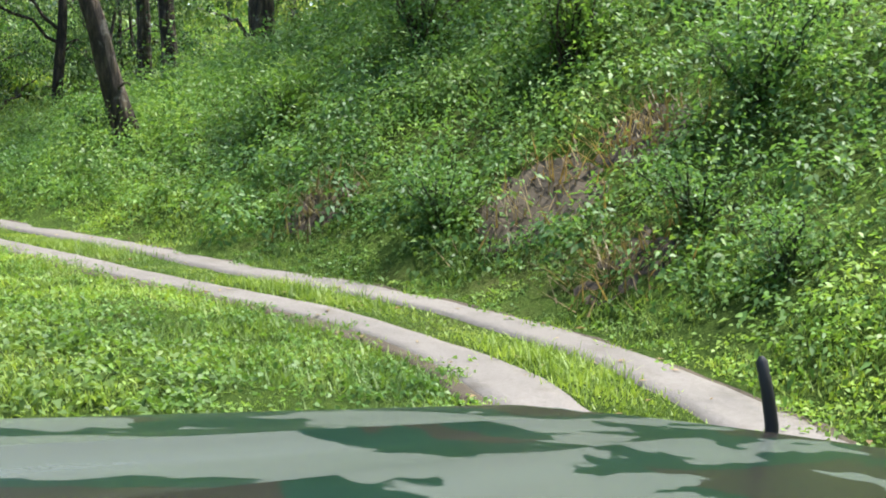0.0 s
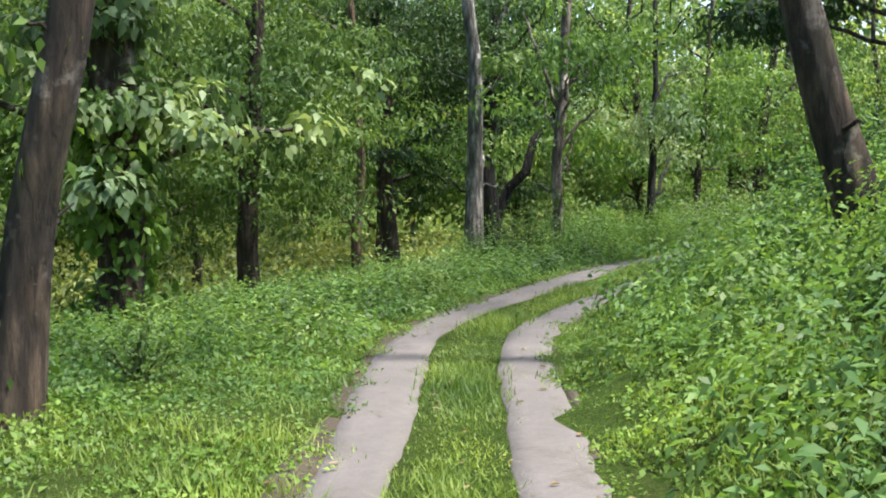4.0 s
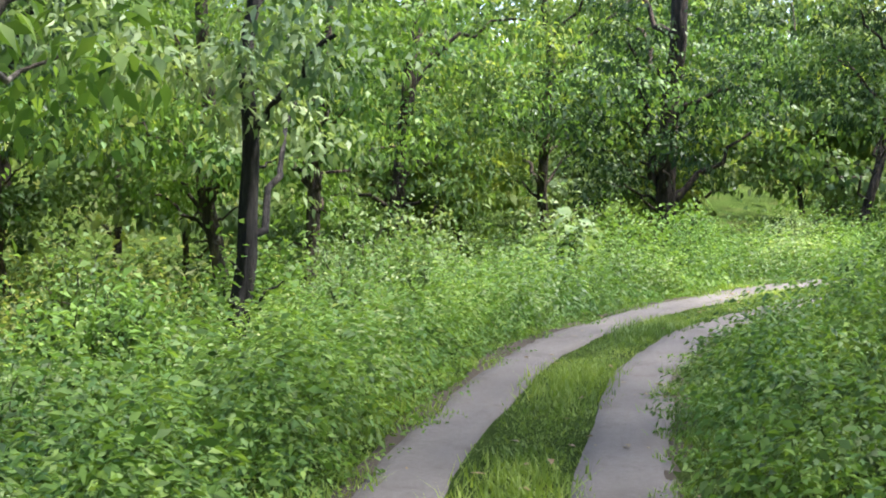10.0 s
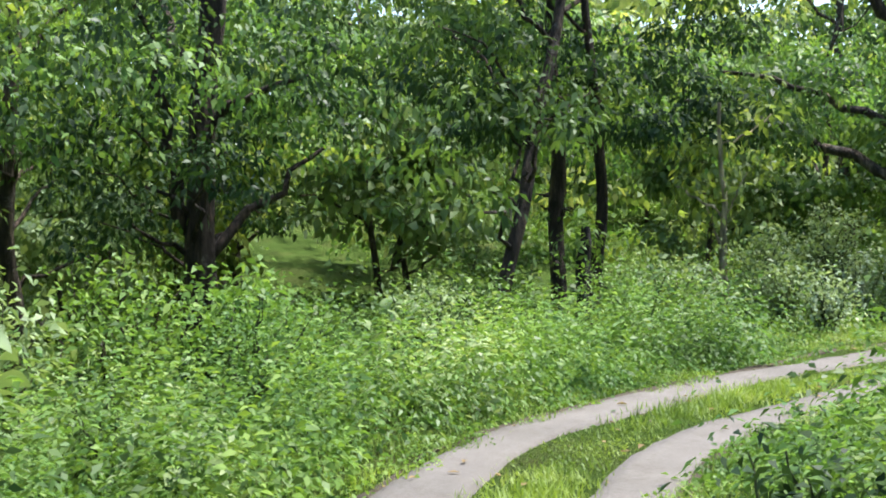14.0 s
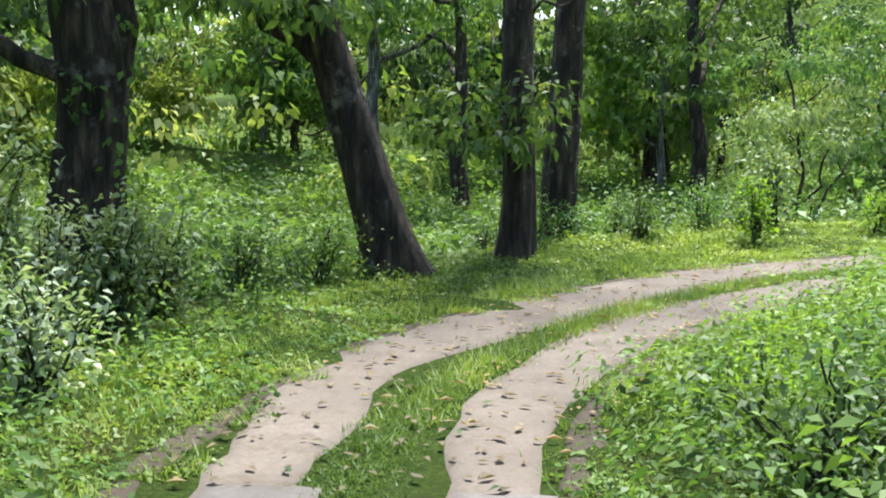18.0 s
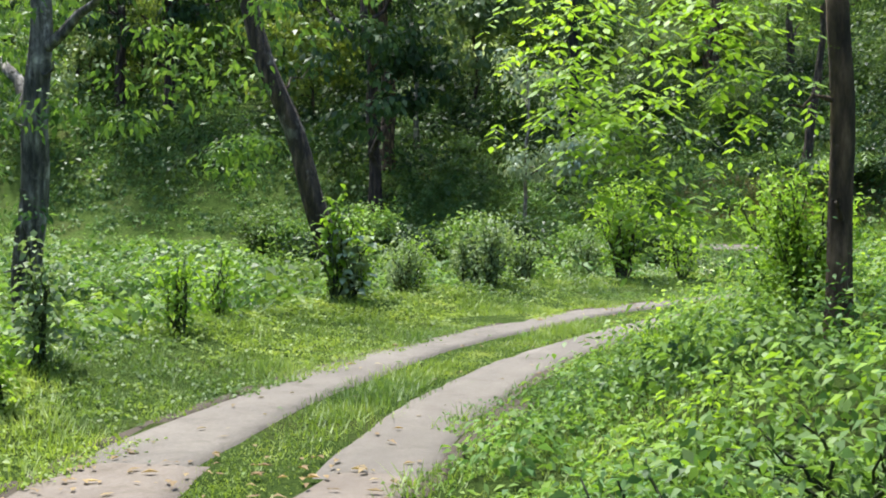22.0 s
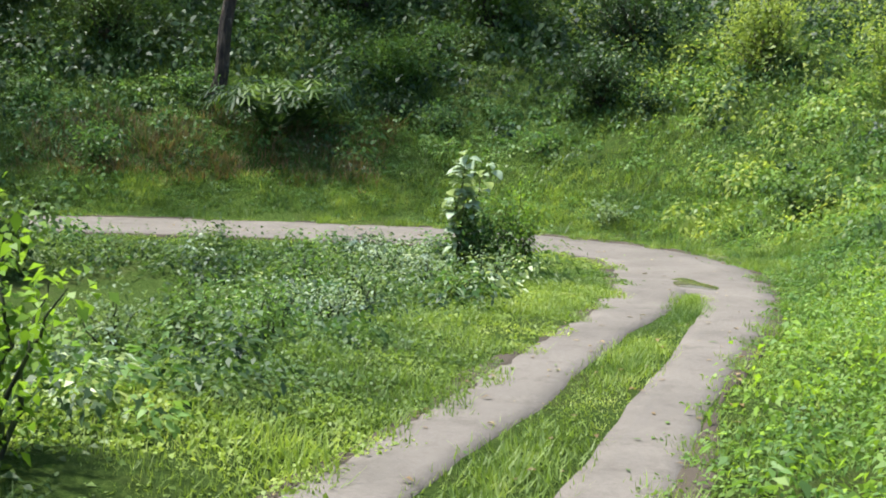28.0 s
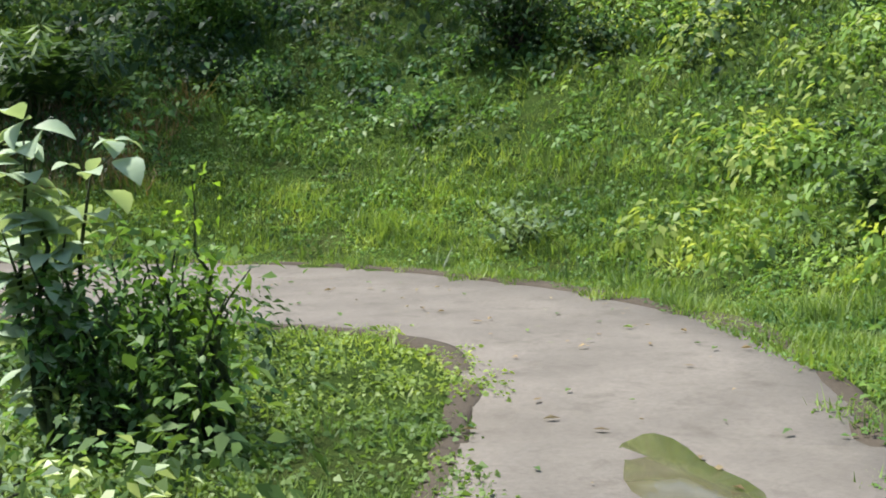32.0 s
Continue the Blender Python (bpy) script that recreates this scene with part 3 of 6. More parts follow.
def ribbon(name, k0, k1, o0, o1, material, label, top=0.012, seed=1, rag=0.05):
    """A strip of paving along the road between two offsets from its line, with ragged edges and a real thickness."""
    rng = np.random.default_rng(seed)
    sel = np.where((STATION >= k0) & (STATION <= k1))[0]
    p, s = LINE[sel], SIDE[sel]
    m = len(sel)
    def ragged():
        a = np.convolve(rng.normal(0, 1, m + 16), np.ones(7) / 3.5, "same")[8:-8]
        return a * rag
    a = np.interp(STATION[sel], np.linspace(k0, k1, len(o0)), o0) + ragged()
    b = np.interp(STATION[sel], np.linspace(k0, k1, len(o1)), o1) + ragged()
    cols = 5
    rows_ = []
    for c in range(cols):
        t = c / (cols - 1)
        q = p + s * (a * (1 - t) + b * t)[:, None]
        rows_.append(np.column_stack([q, np.full(m, top) + 0.008 * math.sin(t * 3.14) + rng.normal(0, 0.003, m)]))
    for q in rows_:
        q[0, 2] = q[-1, 2] = -0.04
    lo0 = np.column_stack([p + s * (a - 0.03)[:, None], np.full(m, -0.06)])
    lo1 = np.column_stack([p + s * (b + 0.03)[:, None], np.full(m, -0.06)])
    rows_ = [lo0] + rows_ + [lo1]
    v = np.stack(rows_, 1).reshape(-1, 3)
    c = cols + 2
    i, j = np.meshgrid(np.arange(c - 1), np.arange(m - 1))
    q = (j * c + i).ravel()
    f = np.stack([q, q + 1, q + c + 1, q + c], 1)[:, ::-1]
    return tagged(new(name, mesh_np(name, v, f, material, True)), label, "track", kind="structure")


ribbon("road_track", 0, 24.8, [-0.82, -0.84], [-0.36, -0.36], CONCRETE, "worn grey concrete wheel track along a forest road", seed=2, rag=0.035)
ribbon("road_track", 0, 24.8, [0.31, 0.31], [0.8, 0.8], CONCRETE, "worn grey concrete wheel track along a forest road", seed=3, rag=0.035)
ribbon("road_earth", 24.3, 30.5, [-0.84, -1.2, -1.19, -1.12, -1.12], [-0.36, -0.5, -0.24, -0.2, -0.36], EARTH, "bare pale earth wheel rut with scattered leaves", top=0.006, seed=4, rag=0.07)
ribbon("road_earth", 24.3, 30.5, [0.3, 0.16, 0.12, 0.3, 0.46], [0.8, 0.76, 1.0, 1.12, 1.18], EARTH, "bare pale earth wheel rut with scattered leaves", top=0.006, seed=5, rag=0.07)
ribbon("road_track", 30.3, 40.4, [-1.13, -1.12, -1.05, -0.95, -0.98, -1.06], [-0.38, -0.44, -0.5, -0.36, -0.3, 0.03], SAND, "pale sandy wheel track between grass", top=0.013, seed=6, rag=0.03)
ribbon("road_track", 30.3, 40.4, [0.46, 0.42, 0.36, 0.34, 0.26, -0.02], [1.16, 1.02, 0.9, 0.86, 0.92, 1.08], SAND, "pale sandy wheel track between grass", top=0.013, seed=7, rag=0.03)
bend_keys = np.linspace(39.6, 47, 30)
ribbon("road_bend", 39.6, 47, -half_width(bend_keys, -np.ones(30)), half_width(bend_keys, np.ones(30)), SAND, "smooth pale concrete hairpin bend of a forest road", top=0.006, seed=8, rag=0.028)
for k0, k1, sd in ((0, 24.8, 20), (24.6, 41, 22), (41, 47, 24)):
    ks = np.linspace(k0, k1, 40)
    for sg in (-1, 1):
        e = sg * half_width(ks, np.full(40, sg))
        rim = 0.26 if k0 == 41 and sg > 0 else 0.15
        ribbon("soil_edge", k0, k1, np.minimum(e - 0.03, e + sg * rim), np.maximum(e + sg * rim, e + 0.03) if sg > 0 else e + 0.03, LITTER, "dark bare soil along the edge of the wheel track", top=0.004 if k0 < 41 else 0.02, seed=sd + sg, rag=0.06)

# ---- trees that stand by the road ----
tree("old_tree", "old dark-barked tree leaning slightly beside the grass verge", -6.2, 4.75, 13, 0.19, BARK_BROWN, LEAF_DARK, 11, (1.6, -0.4), 5, (0.8, 4.0, 2.8), 90, 30, vine=6)
tree("ivy_tree", "tree trunk wrapped in broad pale climbing leaves", -4.6, 12.2, 13, 0.34, BARK_BROWN, LEAF_PALE, 12, (0.2, 0.2), 4, (0.6, 3.2, 3.0), 80, 30, 0.15, 0.65,
     spots=[(0.0, 0.0, 2.2, 0.6, 14), (-0.1, 0.0, 3.1, 0.75, 22), (0.1, 0.1, 4.2, 0.95, 30), (-0.2, 0.1, 5.4, 1.2, 34), (0.9, -0.5, 2.8, 0.6, 8), (-1.2, 0.3, 3.9, 0.8, 16)],
     forks=[(2.6, 2.2, -0.6, 2.9, 0.07), (2.9, -1.9, 0.4, 3.3, 0.08)], vine=150, vine_size=0.17)
tree("leaning_tree", "dark rough trunk leaning out from the steep bank", 0.62, 3.9, 11, 0.17, BARK_BROWN, LEAF_MID, 13, (-3.6, 1.8), 5, (0.85, 3.5, 2.2), 90, 30)
tree("grey_tree", "straight grey-barked tree with a pale buttressed foot", 4.5, 22.0, 15, 0.2, BARK_GREY, LEAF_MID, 14, (-0.5, 0.3), 5, (0.6, 3.0, 3.0), 110, 30, forks=[(7.0, 1.6, -0.2, 11, 0.09)], drape=2, vine=3)
tree("dark_tree", "dark-barked forest tree with low leafy limbs", 4.0, 26.4, 14, 0.22, BARK_DARK, LEAF_DARK, 15, (-0.9, 0.4), 6, (0.46, 2.7, 1.5), 300, 40, 0.11, low=0.36, drape=3)
tree("forked_tree", "dark tree forking low into two curved stems", 6.7, 26.4, 13, 0.24, BARK_BLACK, LEAF_DARK, 16, (0.1, 0.3), 5, (0.5, 2.9, 1.7), 280, 38, 0.11, low=0.4, forks=[(1.5, 2.6, -0.6, 6.2, 0.16)], drape=3)
tree("slender_tree", "slender reddish-barked tree in the undergrowth", 2.4, 24.4, 14, 0.12, BARK_RED, LEAF_MID, 17, (-0.3, 0.2), 4, (0.55, 1.8, 2.5), 50, 26, drape=1)
tree("gnarled_tree", "gnarled pale-barked tree with broken dead branches", 4.6, 18.2, 13, 0.115, BARK_PALE, LEAF_FRESH, 18, (0.9, 0.0), 3, (0.75, 2.2, 2.4), 60, 26, forks=[(2.6, 0.9, -0.1, 3.3, 0.05), (3.4, -0.6, 0.2, 5.2, 0.05)], wob=0.005, drape=7, vine=5)
tree("leafy_tree", "low dark-stemmed tree with thick green foliage beside the road", -1.9, 17.0, 8, 0.2, BARK_DARK, LEAF_MID, 19, (0.3, 0.0), 6, (0.46, 2.3, 2.3), 380, 46, 0.095, low=0.25)
tree("leafy_tree", "low dark-stemmed tree with thick green foliage beside the road", -3.4, 20.0, 8, 0.2, BARK_DARK, LEAF_MID, 20, (0.2, 0.1), 6, (0.46, 2.3, 2.3), 300, 46, 0.095, low=0.25)
tree("bushy_tree", "short dark-stemmed tree with pale drooping leaves", 9.3, 22.6, 7, 0.11, BARK_BLACK, LEAF_PALE, 21, (0.4, 0.1), 5, (0.5, 1.7, 1.7), 90, 30, 0.12, low=0.2)
tree("forest_tree", "thin dark forest trunk with a leaning upper stem", 14.0, 30.6, 11, 0.16, BARK_BROWN, LEAF_FRESH, 22, (-0.8, 0.3), 5, (0.5, 2.6, 2.5), 110, 30, drape=8, vine=3, low=0.25)
tree("forest_tree", "thin dark forest trunk with a leaning upper stem", 15.2, 29.9, 11, 0.13, BARK_BROWN, LEAF_FRESH, 23, (1.2, 0.4), 5, (0.5, 2.2, 2.5), 100, 30, drape=8, vine=3, low=0.25)
tree("forest_tree", "thin dark forest trunk with a leaning upper stem", 19.4, 33.0, 12, 0.2, BARK_DARK, LEAF_MID, 24, (1.5, -0.3), 5, (0.5, 2.6, 2.5), 110, 30, drape=8, vine=3, low=0.3)
tree("forked_tree", "dark tree forking low into two curved stems", 27.5, 31.7, 12, 0.3, BARK_DARK, LEAF_DARK, 25, (0.3, -0.4), 6, (0.55, 3.6, 2.6), 160, 30, low=0.3, forks=[(2.6, -0.9, 0.5, 6.4, 0.13), (2.2, 1.9, -1.3, 4.2, 0.1)], drape=9, vine=4)
tree("slim_tree", "slim brown-barked forest tree with layered twigs", 27.4, 35.6, 13, 0.16, BARK_BROWN, LEAF_MID, 26, (-0.4, 0.2), 7, (0.45, 2.8, 2.8), 130, 30, low=0.2, drape=6)
tree("leaning_tree", "thin dark trunk leaning among the bushes", 26.8, 25.9, 10, 0.11, BARK_DARK, LEAF_MID, 27, (3.3, -0.4), 5, (0.55, 2.4, 1.8), 110, 28, low=0.35, drape=5, vine=4)
tree("twin_tree", "straight black trunk standing in a close pair", 30.4, 26.35, 12, 0.13, BARK_DARK, LEAF_DARK, 28, (-0.2, 0.2), 5, (0.5, 3.0, 2.0), 130, 28, low=0.4, vine=4,
     spots=[(-1.5, -0.5, 3.6, 1.2, 22), (0.2, -1.5, 3.8, 1.2, 22), (1.0, -3.0, 3.7, 1.3, 22), (-3.0, 0.2, 4.0, 1.2, 18), (-0.5, 1.6, 3.6, 1.2, 18)])
tree("twin_tree", "straight black trunk standing in a close pair", 30.5, 25.75, 12, 0.1, BARK_DARK, LEAF_DARK, 29, (-0.1, 0.3), 5, (0.5, 3.0, 2.0), 130, 28, low=0.4)
tree("stump_tree", "charred broken stump wrapped in creepers", 27.4, 24.8, 1.75, 0.17, BARK_BLACK, LEAF_MID, 30, (0.2, 0.05), 0, (0.9, 0.4, 0.3), 6, 20, 0.1, vine=9)
tree("dead_tree", "thin bare pale-yellow dead tree with stub branches", 30.6, 23.6, 3.6, 0.07, BARK_STRAW, LEAF_SUN, 31, (-0.2, 0.1), 2, (0.95, 0.7, 0.6), 14, 20, 0.14, low=0.5, forks=[(1.1, 0.0, 0.35, 2.0, 0.03), (0.6, 0.0, 0.4, 1.1, 0.02), (1.8, 0.0, -0.3, 2.5, 0.02)])
tree("big_tree", "massive dark double trunk with loose pale bark", 33.4, 21.1, 13, 0.36, BARK_BROWN, LEAF_MID, 32, (0.3, 0.5), 7, (0.78, 3.4, 2.2), 110, 32, low=0.28, forks=[(1.4, 0.2, -0.9, 7.5, 0.24), (2.6, 0.4, 4.2, 4.0, 0.1), (3.3, -0.5, 3.2, 4.4, 0.08)], vine=26, spots=[(-0.5, 3.2, 3.7, 1.2, 20), (-0.5, 1.8, 3.5, 1.0, 16), (0.0, -1.5, 3.3, 1.0, 16), (-1.0, 4.8, 3.8, 1.2, 16)])
tree("leaning_tree", "thick grey-brown trunk leaning over the verge", 33.3, 17.8, 11, 0.27, BARK_BROWN, LEAF_MID, 33, (0.9, 3.2), 5, (0.75, 3.0, 1.6), 50, 30, low=0.5, bend=0.3, forks=[(2.6, 0.4, 2.6, 3.5, 0.09), (3.5, 0.3, 3.7, 4.1, 0.06)], spots=[(0.3, 1.6, 3.0, 0.9, 18), (0.4, 2.6, 3.8, 1.0, 18), (0.3, 3.4, 3.3, 0.8, 14)])
tree("roadside_tree", "straight dark trunk at the edge of the track", 34.3, 16.1, 13, 0.2, BARK_BROWN, LEAF_MID, 34, (0.2, -0.5), 4, (0.75, 3.0, 2.2), 90, 28, spots=[(-0.3, 0.2, 1.9, 0.8, 12), (0.1, 0.7, 1.6, 0.7, 8)])
tree("roadside_tree", "straight dark trunk at the edge of the track", 36.6, 14.5, 14, 0.24, BARK_BROWN, LEAF_MID, 35, (0.1, 0.1), 4, (0.75, 3.2, 2.2), 90, 28, base_z=-0.3)
tree("forked_tree", "grey tree with a high forked crown", 42.4, 1.4, 12, 0.23, BARK_GREY, LEAF_FRESH, 36, (-0.6, 0.2), 6, (0.5, 3.6, 2.2), 180, 30, low=0.33, forks=[(4.2, 2.2, -1.5, 6.2, 0.12)])
tree("leaning_tree", "dark lichen-spotted trunk leaning from the verge", 38.95, -3.1, 12, 0.235, BARK_BROWN, LEAF_FRESH, 37, (3.6, 0.6), 3, (0.9, 1.4, 1.2), 26, 28, low=0.7, spots=[(1.7, 0.8, 3.2, 0.9, 14)])
tree("bank_tree", "slim red-brown tree with bright drooping leaves on the bank", 30.0, 7.3, 10, 0.09, BARK_RED, LEAF_LIME, 38, (0.2, 0.1), 4, (0.6, 2.6, 2.2), 40, 26, 0.1, 0.5, low=0.35, compound=True,
     spots=[(2.0, -0.1, 1.75, 0.2, 4), (1.75, 0.0, 1.6, 0.22, 4), (1.5, -0.2, 1.0, 0.2, 3), (1.7, -0.2, 1.9, 0.4, 5), (1.4, -0.3, 1.25, 0.3, 4), (2.0, -0.5, 2.6, 0.6, 7), (0.8, 0.0, 1.9, 0.5, 6), (0.9, -0.1, 2.9, 0.7, 9)])
tree("pale_tree", "pale-barked forest tree on the far hillside", 51.5, -33.0, 13, 0.32, BARK_RED, LEAF_DARK, 39, (0.1, 0.1), 5, (0.6, 3.0, 3.0), 110, 26, 0.2)
tree("pale_tree", "thin pale stem on the far hillside", 50.7, -34.5, 13, 0.12, BARK_WHITE, LEAF_MID, 40, (0.2, 0.1), 3, (0.7, 1.8, 2.0), 40, 26, 0.2)
tree("umbrella_sapling", "white-stemmed sapling with a flat spreading top", 43.95, -29.3, 6.5, 0.085, BARK_WHITE, LEAF_SILVER, 41, (-0.1, 0.0), 3, (0.95, 0.9, 0.5), 12, 22, 0.2, low=0.6, spots=[(-0.3, 0.4, 2.8, 0.9, 20), (-1.3, 0.4, 3.0, 1.0, 26), (-2.4, 0.3, 3.3, 0.8, 20)], forks=[(2.2, -1.3, 0.4, 2.9, 0.04), (2.6, -2.4, 0.3, 3.2, 0.03)])
tree("dark_tree", "dark straight trunk on the shaded hillside", 43.05, -33.2, 13, 0.26, BARK_BLACK, LEAF_DARK, 42, (0.0, 0.1), 4, (0.65, 3.0, 2.6), 110, 26, 0.2)
tree("red_tree", "reddish straight trunk high on the hillside", 38.8, -42.0, 14, 0.42, BARK_RED, LEAF_MID, 43, (-0.2, 0.1), 4, (0.6, 3.4, 3.0), 110, 26, 0.22)
tree("dark_tree", "dark thick trunk high on the hillside", 29.6, -38.5, 14, 0.5, BARK_DARK, LEAF_DARK, 44, (0.0, 0.1), 5, (0.5, 4.0, 3.4), 140, 26, 0.22)
tree("hill_tree", "brown leaning tree above a clump of ferns", 33.8, -33.4, 11, 0.18, BARK_BROWN, LEAF_MID, 45, (-1.3, 0.0), 5, (0.7, 3.0, 2.2), 100, 26, 0.18)
for i, (x, y) in enumerate([(57.0, 9.1), (58.5, 11.5), (52.8, 3.2), (60, 20), (55, -6), (62, 0)]):
    tree("valley_tree", "forest tree rising from the far side of the valley", x, y, 13, 0.26, (BARK_BROWN, BARK_GREY, BARK_DARK)[i % 3], (LEAF_COOL, LEAF_FRESH, LEAF_MID)[i % 3], 60 + i, (0.3, 0.2), 6,
         (0.6, 3.6, 3.2), 130, 26, 0.22, low=0.3)


# ---- background forest: a few grown trees, set out many times ----
def forest():
    kinds = []
    looks = [(LEAF_MID, BARK_BROWN, 10, 0.13, (0.5, 2.9, 4.0)), (LEAF_FRESH, BARK_GREY, 8, 0.11, (0.48, 2.5, 3.4)), (LEAF_DARK, BARK_DARK, 12, 0.2, (0.5, 3.4, 4.6)),
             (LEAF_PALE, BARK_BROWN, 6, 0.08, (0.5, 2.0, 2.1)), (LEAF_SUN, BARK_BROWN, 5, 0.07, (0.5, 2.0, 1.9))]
    for i, (leaf, bark, h, r, cr) in enumerate(looks):
        kinds.append(tree("forest_tree", "leafy forest tree in the dense wood behind the road", 0, 0, h, r, bark, leaf, 200 + i, (0.4, 0.3), 7, cr, 100, 28, 0.13, 0.5, low=0.15, wob=0.01, detail=False, drape=5,
                          group="wood behind the road", base_z=0.12))
    for i, (leaf, bark, h, r, cr) in enumerate(looks):
        kinds.append(tree("forest_tree", "leafy forest tree in the dense wood behind the road", 0, 0, h, r, bark, leaf, 220 + i, (0.4, 0.3), 7, cr, 90, 30, 0.2, 0.7, low=0.15, wob=0.012, detail=False, drape=4,
                          group="wood behind the road", base_z=0.12))
    rng = np.random.default_rng(9)
    spots = []
    tries = 0
    while len(spots) < 155 and tries < 40000:
        tries += 1
        x, y = rng.uniform(-45, 90), rng.uniform(-85, 75)
        q = np.array([x]), np.array([y])
        d, s, k = grid_lookup(D2, *q)[0], grid_lookup(GS2, *q)[0], grid_lookup(GK2, *q)[0]
        lim = 9.0 if s < 0 else 10.5
        if s < 0 and 10 < k < 27:
            lim = 15
        if k > 26 and s < 0:
            lim = 15
        if s > 0 and k < 15:
            lim = 15
        if k < 3:
            lim = 13
        if k > 39 and s > 0:
            lim = 13
        if d < lim or d > 48:
            continue
        if d > 30 and rng.random() < 0.35:
            continue
        if s < 0 and 8 < k < 21 and d < 28 and rng.random() < 0.7:
            continue
        if (34 < x < 58 and -22 < y < 14) or (36 < x < 70 and 2 < y < 22):
            continue
        if s > 0 and 14 < k < 40 and d > 13 and rng.random() < 0.5:
            continue
        if 4 < x < 31 and y < -10 and d < 30:
            continue
        if any((x - a) ** 2 + (y - b) ** 2 < 5.0 for a, b, _ in spots):
            continue
        spots.append((x, y, d))
    for _ in range(30):
        x, y = rng.uniform(63, 92), rng.uniform(-15, 38)
        spots.append((x, y, 30))
    for _ in range(20):
        x, y = rng.uniform(49, 84), rng.uniform(-52, -29)
        spots.append((x, y, 30))
    for x, y, d in spots:
        o = kinds[int(rng.integers(0, 5)) + (0 if d < 17 else 5)]
        sc = rng.uniform(0.8, 1.35)
        c = copy_thing(o, Matrix.LocRotScale((x, y, gz(x, y) - 0.1), Euler((0, 0, rng.uniform(0, 6.28))), (1, 1, 1)))
        c.scale = (sc, sc, sc * rng.uniform(0.9, 1.15))
    for o, (x, y) in zip(kinds, [(20, 47), (-12, 26), (8, 40), (66, 34), (-24, 12), (30, 50), (-20, 30), (0, 44), (70, 20), (-30, 20)]):
        o.location = (x, y, gz(x, y) - 0.1)


forest()


# ---- the wood closing the view all round ----
def far_woods():
    rng = np.random.default_rng(77)
    n = 7500
    x, y = rng.uniform(-95, 130, n * 4), rng.uniform(-115, 110, n * 4)
    inside = (x > X0) & (x < X0 + CELL * NX) & (y > Y0) & (y < Y0 + CELL * NY)
    d = np.where(inside, grid_lookup(D2, x, y), 60)
    ok = (d > 22) & (d < 75)
    x, y, d = x[ok][:n], y[ok][:n], d[ok][:n]
    z = ground_z(x, y)
    # sun on the distant wood is put into the leaf colours
    for leaf, sel, lab in ((LEAF_GLOW, 0, "pale green, sun-tinted"), (LEAF_SUN, 1, "sunlit yellow-green"), (LEAF_FRESH, 2, "light green")):
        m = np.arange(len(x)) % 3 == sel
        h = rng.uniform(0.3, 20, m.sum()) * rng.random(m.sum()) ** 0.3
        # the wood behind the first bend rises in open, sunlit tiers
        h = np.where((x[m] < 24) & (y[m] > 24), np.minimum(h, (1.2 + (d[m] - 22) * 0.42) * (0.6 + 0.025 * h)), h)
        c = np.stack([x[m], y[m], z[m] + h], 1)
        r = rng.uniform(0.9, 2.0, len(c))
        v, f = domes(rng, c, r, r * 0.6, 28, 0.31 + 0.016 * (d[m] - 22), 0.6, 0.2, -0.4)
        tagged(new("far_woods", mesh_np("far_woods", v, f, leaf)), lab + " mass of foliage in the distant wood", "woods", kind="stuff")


far_woods()


# ---- the closed canopy behind the roadside trunks ----
def wood_canopy(seed, n, leaf, label, lift=0.0, last=30):
    rng = np.random.default_rng(seed)
    x, y = rng.uniform(-25, 62, n * 9), rng.uniform(-5, 62, n * 9)
    d, s, k = grid_lookup(D2, x, y), grid_lookup(GS2, x, y), grid_lookup(GK2, x, y)
    ok = ((s < 0) | ((k > 8) & (k < 16))) & (d > 9) & (d < 25) & (k > 6) & (k < last) & ~((x > 36) & (y < 22)) & ~((k < 16.5) & (d > 14.5))
    x, y, d, k = x[ok][:n], y[ok][:n], d[ok][:n], k[ok][:n]
    h = lift + rng.uniform(3.4, 6.0, len(x)) + np.where(k < 17, 1.1, 0) + (d - 11) * rng.uniform(0.05, 0.28, len(x))
    c = np.stack([x, y, ground_z(x, y) + h], 1)
    r = rng.uniform(0.7, 1.5, len(x))
    v, f = domes(rng, c, r, r * rng.uniform(0.35, 0.6, len(x)), 70, 0.15 + 0.007 * (d - 11), 0.55, 0.15, -0.25)
    tagged(new("wood_canopy", mesh_np("wood_canopy", v, f, leaf)), label, "canopy", kind="stuff")


wood_canopy(81, 330, LEAF_DARK, "dark green boughs meeting over the wood")
wood_canopy(82, 460, LEAF_COOL, "green boughs meeting over the wood")
# yellow leaf tint stands in for sun on these boughs
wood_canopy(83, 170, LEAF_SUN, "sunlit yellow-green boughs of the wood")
wood_canopy(84, 420, LEAF_FRESH, "bright green boughs of the wood")
wood_canopy(87, 560, LEAF_MID, "high green boughs of the wood", 2.6, 22.5)
wood_canopy(88, 400, LEAF_DARK, "high dark boughs of the wood", 2.2, 21)


